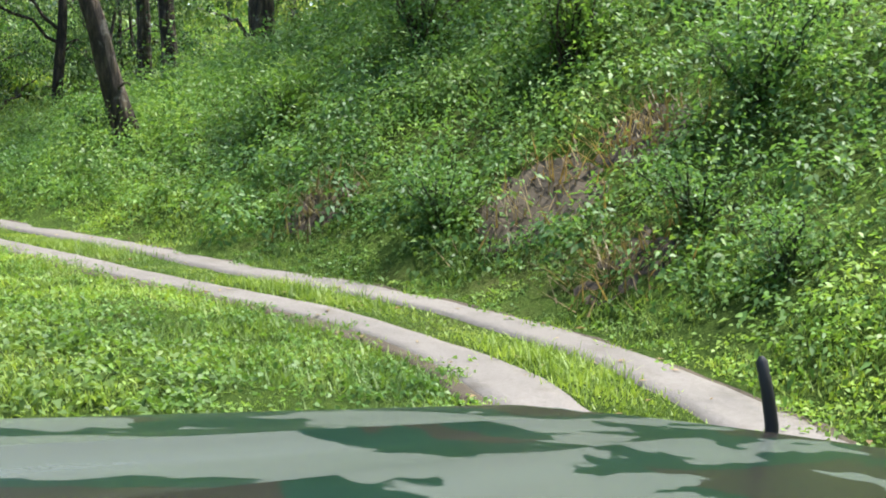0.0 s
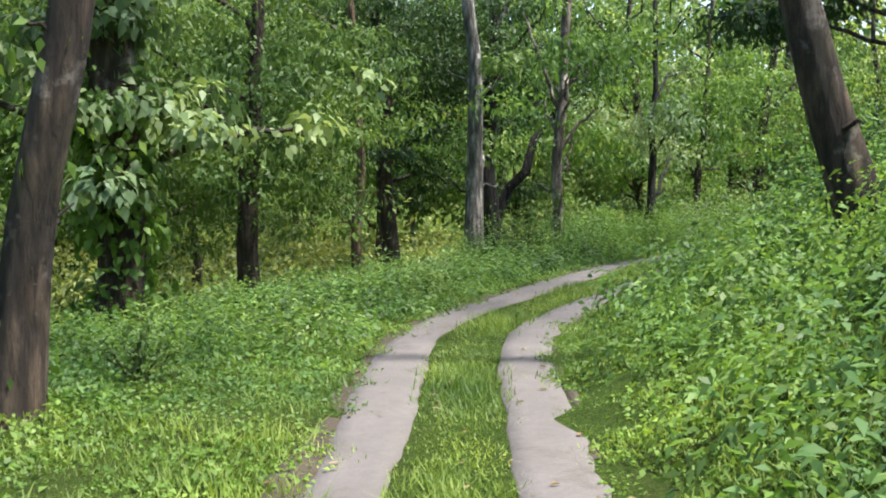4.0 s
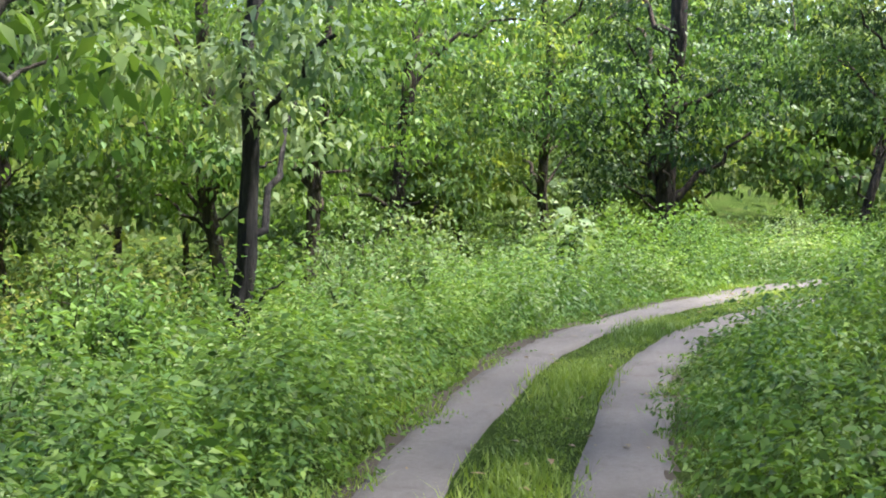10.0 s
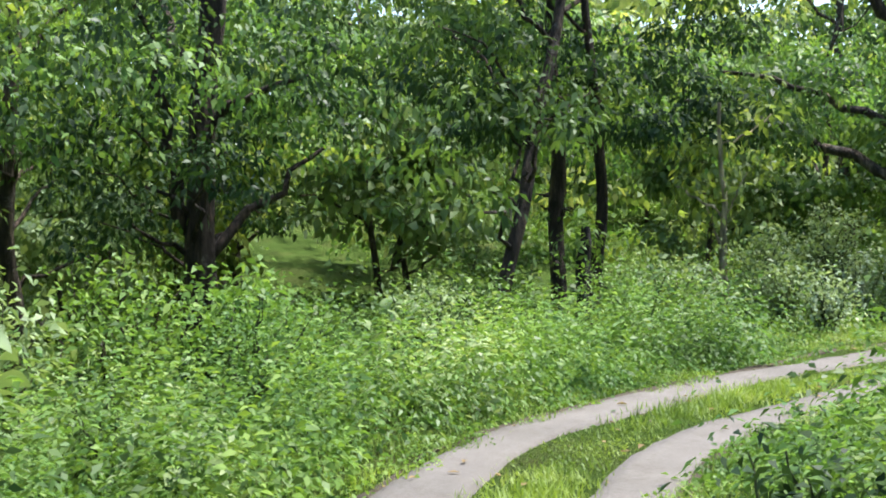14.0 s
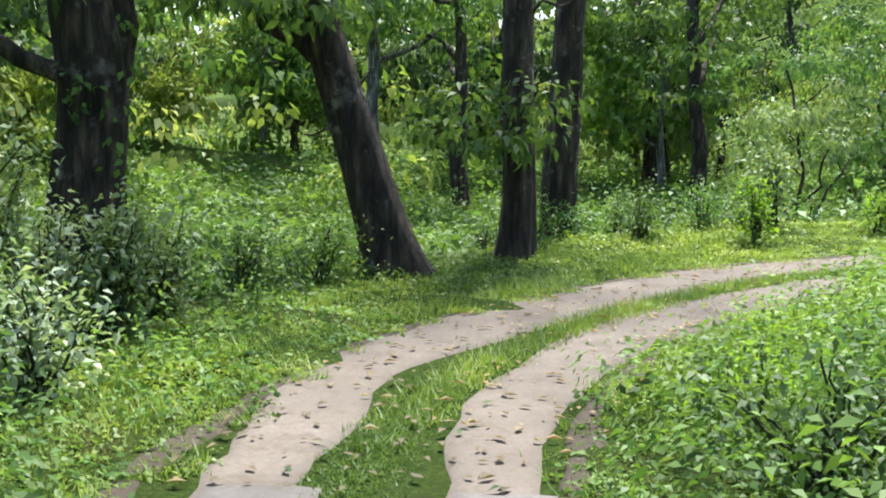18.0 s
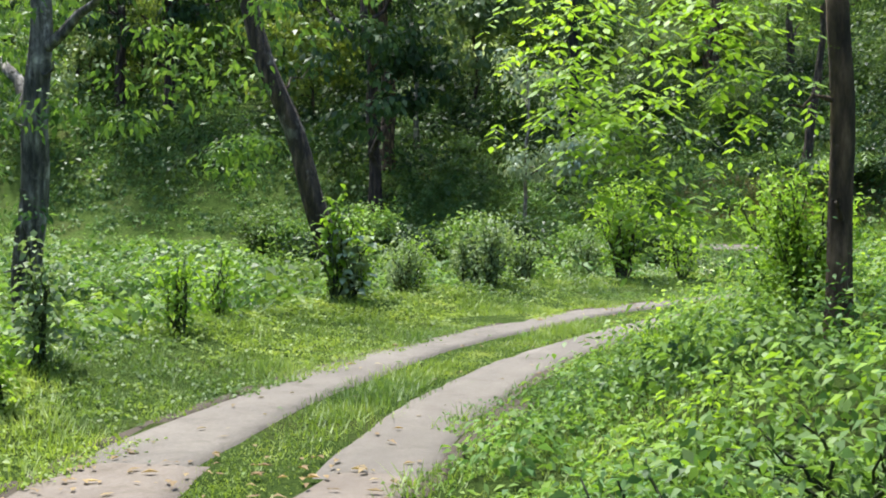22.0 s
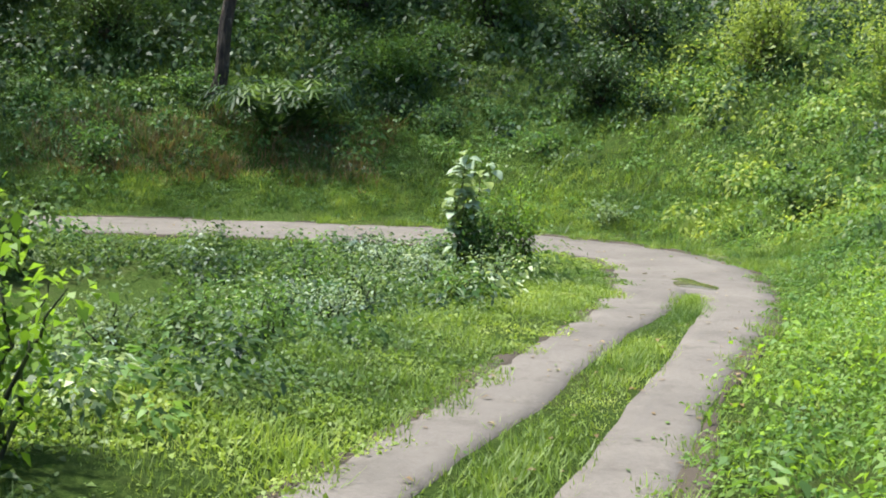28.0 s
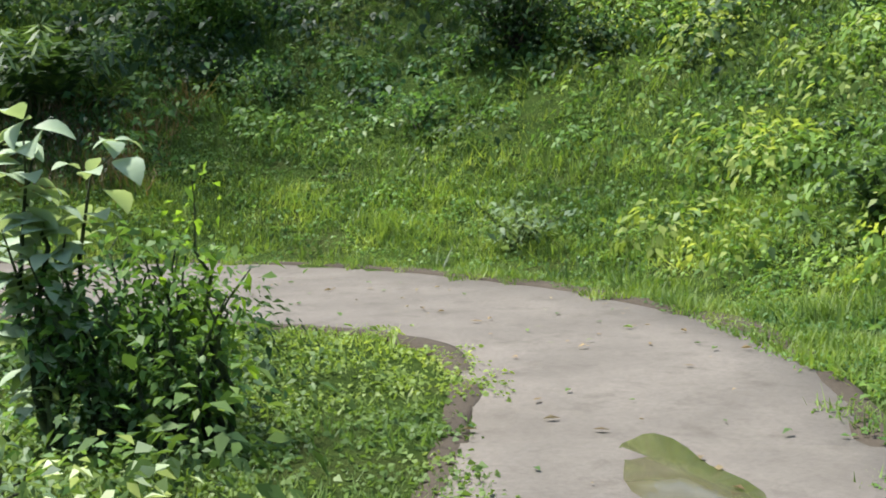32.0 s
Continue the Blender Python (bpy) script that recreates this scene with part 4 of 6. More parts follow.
def inner_boughs(seed, n, leaf, label):
    """Boughs of the trees on the rising ground inside the first bends."""
    rng = np.random.default_rng(seed)
    x, y = rng.uniform(-2, 30, n * 12), rng.uniform(-8, 20, n * 12)
    d, s, k = grid_lookup(D2, x, y), grid_lookup(GS2, x, y), grid_lookup(GK2, x, y)
    ok = (s > 0) & (d > 6.0) & (d < 17) & (k > 8.5) & (k < 21)
    x, y, d = x[ok][:n], y[ok][:n], d[ok][:n]
    c = np.stack([x, y, ground_z(x, y) + rng.uniform(1.6, 5.5, len(x)) + (d - 6) * 0.1], 1)
    r = rng.uniform(0.6, 1.3, len(x))
    v, f = domes(rng, c, r, r * rng.uniform(0.4, 0.65, len(x)), 80, 0.13 + 0.006 * (d - 6), 0.55, 0.15, -0.3)
    tagged(new("hill_boughs", mesh_np("hill_boughs", v, f, leaf)), label, "canopy", kind="stuff")


inner_boughs(91, 150, LEAF_MID, "green boughs over the rising ground inside the bend")
inner_boughs(92, 110, LEAF_DARK, "dark boughs over the rising ground inside the bend")
inner_boughs(93, 90, LEAF_COOL, "fresh green boughs over the rising ground inside the bend")


def shade_canopy(seed, n, box, low, high, leaf, label, dmin, dmax, keys, side):
    """Tall crowns over the wood, added above the view to keep the trunks and weeds below in dappled shade."""
    rng = np.random.default_rng(seed)
    x, y = rng.uniform(box[0], box[1], n * 12), rng.uniform(box[2], box[3], n * 12)
    d, s, k = grid_lookup(D2, x, y), grid_lookup(GS2, x, y), grid_lookup(GK2, x, y)
    gap = np.sin(x * 0.62 + 1.1 * np.sin(y * 0.37)) * np.cos(y * 0.55 + seed)
    ok = (s == side) & (d > dmin) & (d < dmax) & (k > keys[0]) & (k < keys[1]) & (gap < 0.55)
    x, y = x[ok][:n], y[ok][:n]
    c = np.stack([x, y, ground_z(x, y) + rng.uniform(low, high, len(x))], 1)
    j = 30
    pos = np.repeat(c, j, 0) + rng.normal(0, 1, (len(c) * j, 3)) * np.array([0.8, 0.8, 0.35])
    v, f = leaf_tris(rng, pos, 0.34 * rng.uniform(0.7, 1.4, len(pos)), 0.8, 0.7)
    tagged(new("shade_canopy", mesh_np("shade_canopy", v, f, leaf)), label, "canopy", kind="stuff")


# crowns added for their shade, set above what the camera sees
shade_canopy(85, 130, (-25, 50, -5, 50), 8.5, 12.5, LEAF_MID, "tall crowns added above the view to shade the forest trunks", 5.5, 14, (9, 15), -1)
shade_canopy(86, 190, (28, 66, -58, -26), 9.5, 13.5, LEAF_DARK, "tall crowns added above the view to shade the hillside", 6.0, 27, (42, 49), 1)


# ---- shrubs ----
def broad_leaf(length, ratio, leaf):
    """One broad leaf along +x: a short stalk, a cupped blade, a drooping tip."""
    t = np.array([0, 0.12, 0.3, 0.5, 0.7, 0.88, 1.0])
    w = np.array([0.03, 0.2, 0.44, 0.5, 0.4, 0.2, 0.01]) * ratio
    vs = []
    for a, b in zip(t, w):
        z = 0.16 * math.sin(a * 2.6) - 0.22 * a * a
        vs += [(a, b, z + 0.18 * b), (a, 0, z), (a, -b, z + 0.18 * b)]
    f = []
    for i in range(6):
        o = i * 3
        f += [(o, o + 1, o + 4, o + 3), (o + 1, o + 2, o + 5, o + 4)]
    return mesh_np("leaf", np.array(vs) * length, np.array(f), leaf, True)


def shrub(name, label, x, y, height, radius, leaf, seed, stems=7, per=9, size=0.09, ratio=0.5, spread=0.5, bark=None, upright=0.5, group="roadside shrubs", bunch=0.12, single=False):
    """Several thin stems from one foot, with leaves along them."""
    rng = np.random.default_rng(seed)
    z = gz(x, y) - 0.04
    root = new(name)
    root.location = (x, y, z)
    cs = []
    for i in range(stems):
        az = rng.uniform(0, 6.28)
        out = radius * rng.uniform(0.2, 1.0)
        h = height * rng.uniform(0.6, 1.0) * (1 - 0.25 * out / radius)
        end = np.array([math.cos(az) * out, math.sin(az) * out, h])
        lp = limb_path(rng, (rng.normal(0, 0.05), rng.normal(0, 0.05), 0), end, 8, spread * 0.12, 0.12)
        v, f = tube(lp, np.linspace(0.012 + 0.006 * height, 0.004, 8), 5, seed + i, 0.03)
        part("stem", mesh_np("stem", v, f, bark or (STEM_GREEN if height < 1.8 or single else BARK_BROWN), True), root)
        k = max(3, int(h / 0.11))
        t = np.linspace(0.22, 1, k)
        cs.append(np.stack([np.interp(t, np.linspace(0, 1, 8), lp[:, c]) for c in range(3)], 1))
    v, f = clump_leaves(rng, np.concatenate(cs), bunch, per, size, ratio, upright)
    if single:
        broad = [broad_leaf(size * q, ratio, leaf) for q in (0.7, 0.9, 1.1, 1.3)]
        for i, c in enumerate(np.repeat(np.concatenate(cs), per, 0)):
            o = part("leaf", broad[i % 4], root)
            o.matrix_local = pose(*(c + rng.normal(0, bunch * 0.25, 3)), rng.normal(0, 16), rng.normal(2, 24), rng.uniform(0, 360))
    else:
        tagged(part("foliage", mesh_np("foliage", v, f, leaf), root), kind="stuff")
    return tagged(root, label, "shrub", group)


shrub("lime_shrub", "bright yellow-green sapling shrub on the grass verge", 34.5, -5.2, 2.4, 0.75, LEAF_LIME, 301, 14, 10, 0.08, 0.7)
shrub("lime_shrub", "bright leaning side shoot beside the sapling", 33.6, -6.0, 1.5, 0.9, LEAF_LIME, 302, 8, 9, 0.08, 0.7)
# grey-green blades, with their whitish sheen put into the silver colour
shrub("broadleaf_plant", "tall plant with broad grey-green leaves at the hairpin", 29.4, -17.6, 2.3, 0.5, LEAF_SILVER, 303, 6, 2, 0.2, 0.65, upright=0.4, single=True)
shrub("hairpin_shrub", "leafy shrub growing inside the hairpin bend", 29.1, -17.6, 1.4, 0.6, LEAF_COOL, 304, 15, 10, 0.075)
shrub("hairpin_shrub", "leafy shrub growing inside the hairpin bend", 28.75, -17.2, 1.3, 0.5, LEAF_FRESH, 305, 12, 9, 0.075)
shrub("lime_shoot", "thin lime-green shoot beside the hairpin shrub", 28.55, -17.3, 1.75, 0.25, LEAF_LIME, 3051, 4, 5, 0.08, 0.5, bunch=0.08)
shrub("leafstalk_plant", "tall stalk with broad shiny leaves by the leaning tree", 37.0, 1.6, 1.9, 0.35, LEAF_LIME, 306, 8, 2, 0.15, 0.55, upright=0.4, single=True)
shrub("leafstalk_plant", "tall stalk with broad pale leaves by the leaning tree", 36.8, 1.5, 1.3, 0.45, LEAF_SILVER, 307, 9, 2, 0.19, 0.55, upright=0.4, single=True)
tree("spreading_bush", "large spreading many-stemmed bush with small pale leaves", 43.3, 3.9, 5.2, 0.07, BARK_DARK, LEAF_COOL, 308, (-0.4, 0.3), 4, (0.7, 2.6, 1.5), 120, 60, 0.1, 0.5, low=0.5, wob=0.02,
     forks=[(0.3, 1.6, 0.6, 3.4, 0.05), (0.3, -1.7, 0.5, 3.2, 0.05), (0.35, -0.6, -1.6, 3.0, 0.05), (0.4, 0.7, 1.7, 3.6, 0.05), (0.5, -1.0, 1.4, 2.6, 0.04)], spots=[(1.3, 0.4, 2.0, 1.0, 14), (-1.6, 0.4, 1.8, 0.9, 14), (0.0, -1.4, 2.0, 1.0, 12)], group="valley bushes")
tree("spreading_bush", "smaller spreading bush with pale leaves", 41.2, 7.4, 3.8, 0.05, BARK_DARK, LEAF_PALE, 309, (0.2, 0.2), 3, (0.65, 1.7, 1.1), 60, 55, 0.09, 0.5, low=0.4, wob=0.02,
     forks=[(0.3, 1.1, 0.5, 2.4, 0.04), (0.3, -1.2, 0.3, 2.3, 0.04), (0.3, 0.2, -1.2, 2.2, 0.04)], group="valley bushes")
shrub("bank_bush", "dense bank bush with broad leaves", 29.6, 12.0, 0.6, 0.6, LEAF_FRESH, 310, 14, 16, 0.06)
shrub("bank_bush", "dense bank bush with broad leaves", 30.4, 5.4, 1.5, 0.7, LEAF_LIME, 311, 24, 13, 0.07)
shrub("bank_bush", "dense bank bush with broad leaves", 30.8, 3.6, 0.9, 0.7, LEAF_FRESH, 312, 16, 10, 0.08)
shrub("broadleaf_plant", "plant with broad pale leaves standing out of the bank", 28.75, 13.25, 1.45, 0.45, LEAF_LIME, 313, 8, 2, 0.2, 0.7, upright=0.4, single=True)
shrub("broadleaf_plant", "young plant with large upright leaves among weeds", 15.7, 24.0, 1.5, 0.45, LEAF_PALE, 314, 6, 1, 0.3, 0.6, upright=0.35, single=True)
shrub("broadleaf_plant", "young plant with large pale leaves among weeds", 22.5, 25.0, 1.2, 0.5, LEAF_PALE, 315, 7, 1, 0.26, 0.6, upright=0.35, single=True)
shrub("tall_weed", "tall silvery-green weed clump before the big tree", 30.6, 22.0, 2.0, 0.7, LEAF_PALE, 316, 22, 13, 0.08, 0.45, bark=STEM_GREEN)
shrub("tall_weed", "tall silvery-green weed clump before the big tree", 29.6, 22.8, 1.6, 0.7, LEAF_PALE, 317, 20, 12, 0.08, 0.45, bark=STEM_GREEN)
shrub("edge_bush", "tall leafy bush overhanging the inside of the track", 16.0, 18.95, 1.15, 0.5, LEAF_FRESH, 3181, 14, 11, 0.07)
shrub("edge_bush", "dark-leaved low bush overhanging the inside of the track", 16.2, 19.65, 0.75, 0.3, LEAF_DARK, 3182, 9, 10, 0.075)
shrub("edge_bush", "dark-leaved bush overhanging the inside of the track", 22.6, 17.4, 1.1, 0.6, LEAF_MID, 318, 16, 10, 0.08)
shrub("edge_bush", "bright-leaved bush overhanging the inside of the track", 23.4, 16.9, 1.4, 0.5, LEAF_LIME, 319, 9, 8, 0.1, 0.6)
shrub("roadside_bush", "thick green bush at the foot of the bank", -6.6, -7.5, 0.7, 0.65, LEAF_COOL, 320, 16, 15, 0.055)
shrub("roadside_bush", "thick green bush at the foot of the bank", -5.3, -6.6, 0.8, 0.7, LEAF_COOL, 321, 16, 15, 0.055)
shrub("roadside_bush", "thick green bush at the foot of the bank", -4.3, -3.7, 0.9, 0.8, LEAF_COOL, 322, 18, 15, 0.06)
shrub("roadside_bush", "thick green bush at the foot of the bank", -8.6, -9.6, 1.0, 0.8, LEAF_COOL, 323, 20, 12, 0.075)
for i, (x, y) in enumerate([(35.9, 9.6), (36.6, 8.2), (36.9, 5.6), (37.2, 4.2), (36.4, 11.2), (37.2, 0.4), (37.0, -1.4), (36.6, -3.0), (36.1, -4.2), (37.9, -0.6), (35.9, -6.4), (36.8, -6.9), (35.2, 12.2)]):
    shrub("verge_weed", "upright lime-green weed along the grassy verge", x, y, 0.9 + 0.7 * ((i * 37) % 10) / 10, 0.2, LEAF_LIME if i % 3 != 1 else LEAF_PALE, 330 + i, 7, 9, 0.075, 0.7, group="verge weeds")


def ferns(x, y, seed, n=26):
    rng = np.random.default_rng(seed)
    root = new("fern_clump")
    root.location = (x, y, gz(x, y) + 0.15)
    for i in range(n):
        az, L = rng.uniform(0, 6.28), rng.uniform(1.2, 2.3)
        t = np.linspace(0, 1, 12)
        arch = np.stack([np.cos(az) * L * t, np.sin(az) * L * t, 0.9 * L * np.sin(t * 2.0) * 0.8 - 0.35 * L * t * t], 1)
        side = np.array([-math.sin(az), math.cos(az), 0])
        vs, fs = [], []
        for j in range(2, 12):
            w = 0.34 * math.sin(min(1, (13 - j) / 9) * 1.5) + 0.03
            for sg in (-1, 1):
                b = arch[j - 1]
                tip = arch[j] + side * sg * w - np.array([0, 0, 0.07])
                o = len(vs) * 1
                vs += [b, (b + tip) / 2 + (arch[j] - arch[j - 1]) * 0.35, tip, (b + tip) / 2 - (arch[j] - arch[j - 1]) * 0.25]
                fs.append([o, o + 1, o + 2, o + 3])
        part("frond", mesh_np("frond", np.array(vs), np.array(fs), LEAF_DARK if i % 3 else LEAF_MID), root)
    return tagged(root, "clump of large arching fern fronds on the hillside", "fern")


ferns(32.2, -31.3, 401, 30)
ferns(31.5, -31.6, 402, 20)


# ---- undergrowth and grass ----
SCARS = [(-3.5, -1.85, 0.5), (-4.15, -4.75, 0.8), (-5.7, -6.0, 0.55), (-3.4, -5.6, 0.6)]


def clear_of_scars(x, y):
    ok = np.ones(len(x), bool)
    for a, b, r in SCARS:
        ok &= (x - a) ** 2 + (y - b) ** 2 > r * r * (0.6 + 0.5 * np.sin(x * 9) * np.cos(y * 8))
    return ok


def soil_scar(x, y, r, seed):
    """A slipped patch of bare brown soil with dead stalks on the bank."""
    rng = np.random.default_rng(seed)
    n = 15
    u = np.linspace(-1.15, 1.15, n) * r
    xx, yy = np.meshgrid(u + x, u + y)
    zz = ground_z(xx.ravel(), yy.ravel()) + rng.normal(0.03, 0.035, n * n)
    d = np.hypot(xx - x, yy - y).ravel() / r
    zz -= np.clip(d - 0.8, 0, 1) * 0.6
    i, j = np.meshgrid(np.arange(n - 1), np.arange(n - 1))
    a = (j * n + i).ravel()
    root = new("soil_scar", mesh_np("soil_scar", np.stack([xx.ravel(), yy.ravel(), zz], 1), np.stack([a, a + 1, a + n + 1, a + n], 1), LITTER, True))
    m = 240
    px, py = x + rng.normal(0, r * 0.5, m), y + rng.normal(0, r * 0.5, m)
    v, f = blades(rng, px, py, ground_z(px, py), rng.uniform(0.08, 0.4, m), 0.02, 1.6)
    tagged(part("dead_straw", mesh_np("dead_straw", v, f, LEAF_DRY), root, "straw-coloured dead stalks"), kind="stuff")
    return tagged(root, "bare patch of slipped brown soil with dead stalks on the bank", "soil", "soil patches")


for i, (x, y, r) in enumerate(SCARS):
    soil_scar(x, y, r, 450 + i)

def scatter(rng, n, dmin, dmax, k0, k1, side, fall=1.0):
    """Random ground points by distance from the road's line."""
    sel = np.where((STATION >= k0) & (STATION <= k1))[0]
    j = rng.choice(sel, n)
    d = dmin - 0.22 + (dmax - dmin) * rng.random(n) ** fall
    sg = rng.choice([-1, 1], n) if side == 0 else np.full(n, side)
    p = LINE[j] + SIDE[j] * (d * sg)[:, None] + rng.normal(0, 0.12, (n, 2))
    dd = grid_lookup(D2, p[:, 0], p[:, 1])
    gap = dd - grid_lookup(HW, p[:, 0], p[:, 1])
    ok = (gap > (max(dmin - 1.05, 0.0) * 0.8 if dmin > 1.2 else -0.05)) & clear_of_scars(p[:, 0], p[:, 1])
    return p[ok, 0], p[ok, 1]


def herbs(name, label, seed, n, dmin, dmax, k0, k1, side, leaf, height, size, leaves, ratio=0.5, fall=1.25, width=0.16, mound=0.5):
    """Leafy weeds: each plant a loose column of leaves, taller in patches."""
    rng = np.random.default_rng(seed)
    x, y = scatter(rng, int(n * 0.52), dmin, dmax, k0, k1, side, fall)
    z = ground_z(x, y)
    lump = 0.62 + 1.3 * mound * (np.sin(x * 1.7 + seed) * np.cos(y * 1.4 - seed) + 0.6 * np.sin(x * 0.7 - y * 0.9 + seed)) * 0.75
    lump = lump * (0.62 + 0.75 * np.clip(np.sin(x * 5.3 + 2.1 * np.sin(y * 2.3)) * np.cos(y * 4.9 + seed + 1.7 * np.sin(x * 1.9)) + 0.25, -0.5, 1))
    edge = np.clip((grid_lookup(D2 - HW, x, y) - dmin + 1.05) / 1.6, 0.18, 1)
    h = height * np.clip(lump, 0.15, 1.4) * rng.uniform(0.5, 1.15, len(x)) * edge
    shoot = rng.random(len(x)) < 0.14
    h = np.where(shoot, h * 1.75 + 0.12 * height, h * 0.85)
    m = leaves
    gap = grid_lookup(D2 - HW, x, y)
    grow = np.clip(0.62 + 0.13 * gap, 0.62, 1.15)
    t = (np.arange(m)[None, :] + rng.random((len(x), m))) / m
    w = width * (1.25 - 0.95 * t) * (0.35 + 0.9 * rng.random((len(x), m)))
    az = rng.uniform(0, 6.28, (len(x), m))
    pos = np.stack([x[:, None] + np.cos(az) * w, y[:, None] + np.sin(az) * w, z[:, None] + t * h[:, None] + 0.02], 2)
    ln = 0.98 * size * rng.uniform(0.55, 1.4, (len(x), m)) * (1.2 - 0.5 * t) * grow[:, None]
    near = (gap < 2.6) & (size > 0.05)
    thin = np.arange(m) % 2 == 0
    pieces = []
    if near.any():
        pieces.append(leaf_quads(rng, pos[near].reshape(-1, 3), ln[near].ravel(), ratio, 0.7, az[near].ravel()))
    far = gap > 4.5
    if far.any():
        pieces.append(leaf_tris(rng, pos[far][:, thin].reshape(-1, 3), ln[far][:, thin].ravel() * 1.15, ratio * 1.25, 0.6, az[far][:, thin].ravel()))
        near = near | far
    if (~near).any():
        pieces.append(leaf_tris(rng, pos[~near].reshape(-1, 3), ln[~near].ravel() * 0.85, ratio * 1.25, 0.6, az[~near].ravel()))
    for v, f in pieces:
        tagged(new(name, mesh_np(name, v, f, leaf)), label, "undergrowth", kind="stuff")


def lawn(name, label, seed, n, dmin, dmax, k0, k1, side, h, width=0.014, mat_=None, fall=1.0, lean=0.45):
    rng = np.random.default_rng(seed)
    x, y = scatter(rng, n, dmin, dmax, k0, k1, side, fall)
    z = ground_z(x, y) - 0.01
    patch = 0.6 + 0.5 * np.sin(x * 2.1 + seed) * np.cos(y * 1.9) + 0.3 * np.sin(x * 5 + y * 4)
    hh = h * np.clip(patch, 0.4, 1.4) * rng.uniform(0.4, 1.2, len(x))
    v, f = blades(rng, x, y, z, hh, width, lean)
    return tagged(new(name, mesh_np(name, v, f, mat_ or GRASS)), label, "grass", kind="stuff")


# strip between the wheel tracks
def strip(name, seed, n, k0, k1, half, h):
    rng = np.random.default_rng(seed)
    sel = np.where((STATION >= k0) & (STATION <= k1))[0]
    j = rng.choice(sel, n)
    o = np.clip(rng.normal(0, half * 0.55, n), -half * 1.25, half * 1.25) * np.interp(STATION[j], [24, 26, 30, 36, 39.8], [1, 0.9, 1.1, 1.05, 0.6]) - np.interp(STATION[j], [22, 25, 27], [0, 0.18, 0.0])
    p = LINE[j] + SIDE[j] * o[:, None] + TANG[j] * rng.uniform(-0.13, 0.13, n)[:, None]
    patch = 0.65 + 0.5 * np.sin(p[:, 0] * 1.3 + p[:, 1] * 1.1)
    hh = h * np.clip(patch, 0.25, 1.3) * rng.uniform(0.4, 1.2, n)
    v, f = blades(rng, p[:, 0], p[:, 1], np.full(n, -0.01), hh, 0.013, 0.9)
    tagged(new(name, mesh_np(name, v, f, GRASS)), "short grass growing between two wheel tracks", "grass", kind="stuff")


strip("strip_grass", 501, 46000, 2, 24.6, 0.31, 0.1)
strip("strip_grass", 502, 11000, 24.6, 30.2, 0.22, 0.08)
strip("strip_grass", 503, 22000, 30.2, 39.8, 0.33, 0.085)

lawn("verge_grass", "low yellow-green verge grass beside the track", 510, 63000, 0.95, 3.2, 2, 24.6, -1, 0.1, fall=1.3, lean=0.9)
lawn("verge_grass", "low yellow-green verge grass beside the track", 511, 78000, 0.95, 2.6, 2, 24.6, 1, 0.1, fall=1.3, lean=0.9)
lawn("verge_grass", "sunlit grass on the outer verge of the bend", 512, 81000, 1.0, 3.6, 24.6, 40, -1, 0.12, fall=1.1, lean=0.9)
lawn("verge_grass", "low grass on the inner verge of the bend", 513, 36000, 1.0, 3.0, 24.6, 41, 1, 0.12, fall=1.2, lean=0.9)
lawn("meadow_grass", "soft grass on the flat ground beside the bend", 514, 54000, 1.2, 8.0, 2, 11, -1, 0.12, 0.018, fall=1.0, lean=0.9)
# deeper grass on this hillside, lighter grass on the slope painted as sunlit
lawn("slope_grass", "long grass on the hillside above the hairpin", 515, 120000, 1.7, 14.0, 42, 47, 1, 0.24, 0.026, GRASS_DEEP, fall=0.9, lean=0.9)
lawn("slope_grass", "grass on the slope past the hairpin, lighter as if sunlit", 517, 80000, 1.7, 12.0, 38, 43.2, 1, 0.2, 0.022, fall=0.9, lean=0.9)
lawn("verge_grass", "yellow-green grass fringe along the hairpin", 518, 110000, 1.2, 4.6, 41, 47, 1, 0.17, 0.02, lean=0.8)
lawn("slope_grass", "short grass inside the hairpin", 516, 23400, 1.3, 4.5, 37, 47, -1, 0.12, 0.018, lean=0.9)

herbs("undergrowth", "thick green weeds climbing the bank", 601, 15000, 1.9, 9.0, 2, 14, 1, LEAF_COOL, 0.85, 0.075, 13)
herbs("undergrowth", "thick green weeds climbing the bank", 602, 5500, 1.8, 10.0, 2, 14, 1, LEAF_COOL, 1.2, 0.09, 15)
herbs("undergrowth", "low weeds on the flat ground by the bend", 603, 6000, 2.6, 9.0, 2, 12, -1, LEAF_MID, 0.5, 0.08, 9)
herbs("undergrowth", "tangled green weeds beside the track", 604, 9500, 1.35, 9.0, 16.3, 27, -1, LEAF_COOL, 1.0, 0.09, 12)
herbs("undergrowth", "low green weeds beside the track", 614, 6500, 1.35, 9.0, 11, 16.3, -1, LEAF_COOL, 0.5, 0.075, 11)
herbs("undergrowth", "dark bushy weeds under the trees", 605, 6000, 2.6, 13.0, 16.6, 27, -1, LEAF_MID, 1.35, 0.12, 12)
herbs("undergrowth", "bright weeds on the inner side of the track", 606, 10500, 1.25, 6.5, 14, 28, 1, LEAF_FRESH, 0.75, 0.085, 11)
herbs("undergrowth", "dark weeds on the inner side of the track", 607, 4200, 2.0, 9.0, 14, 28, 1, LEAF_MID, 1.0, 0.12, 11)
herbs("undergrowth", "sunlit weeds and creepers on the inner bank", 608, 10500, 1.4, 7.0, 27, 41, 1, LEAF_FRESH, 0.7, 0.085, 11)
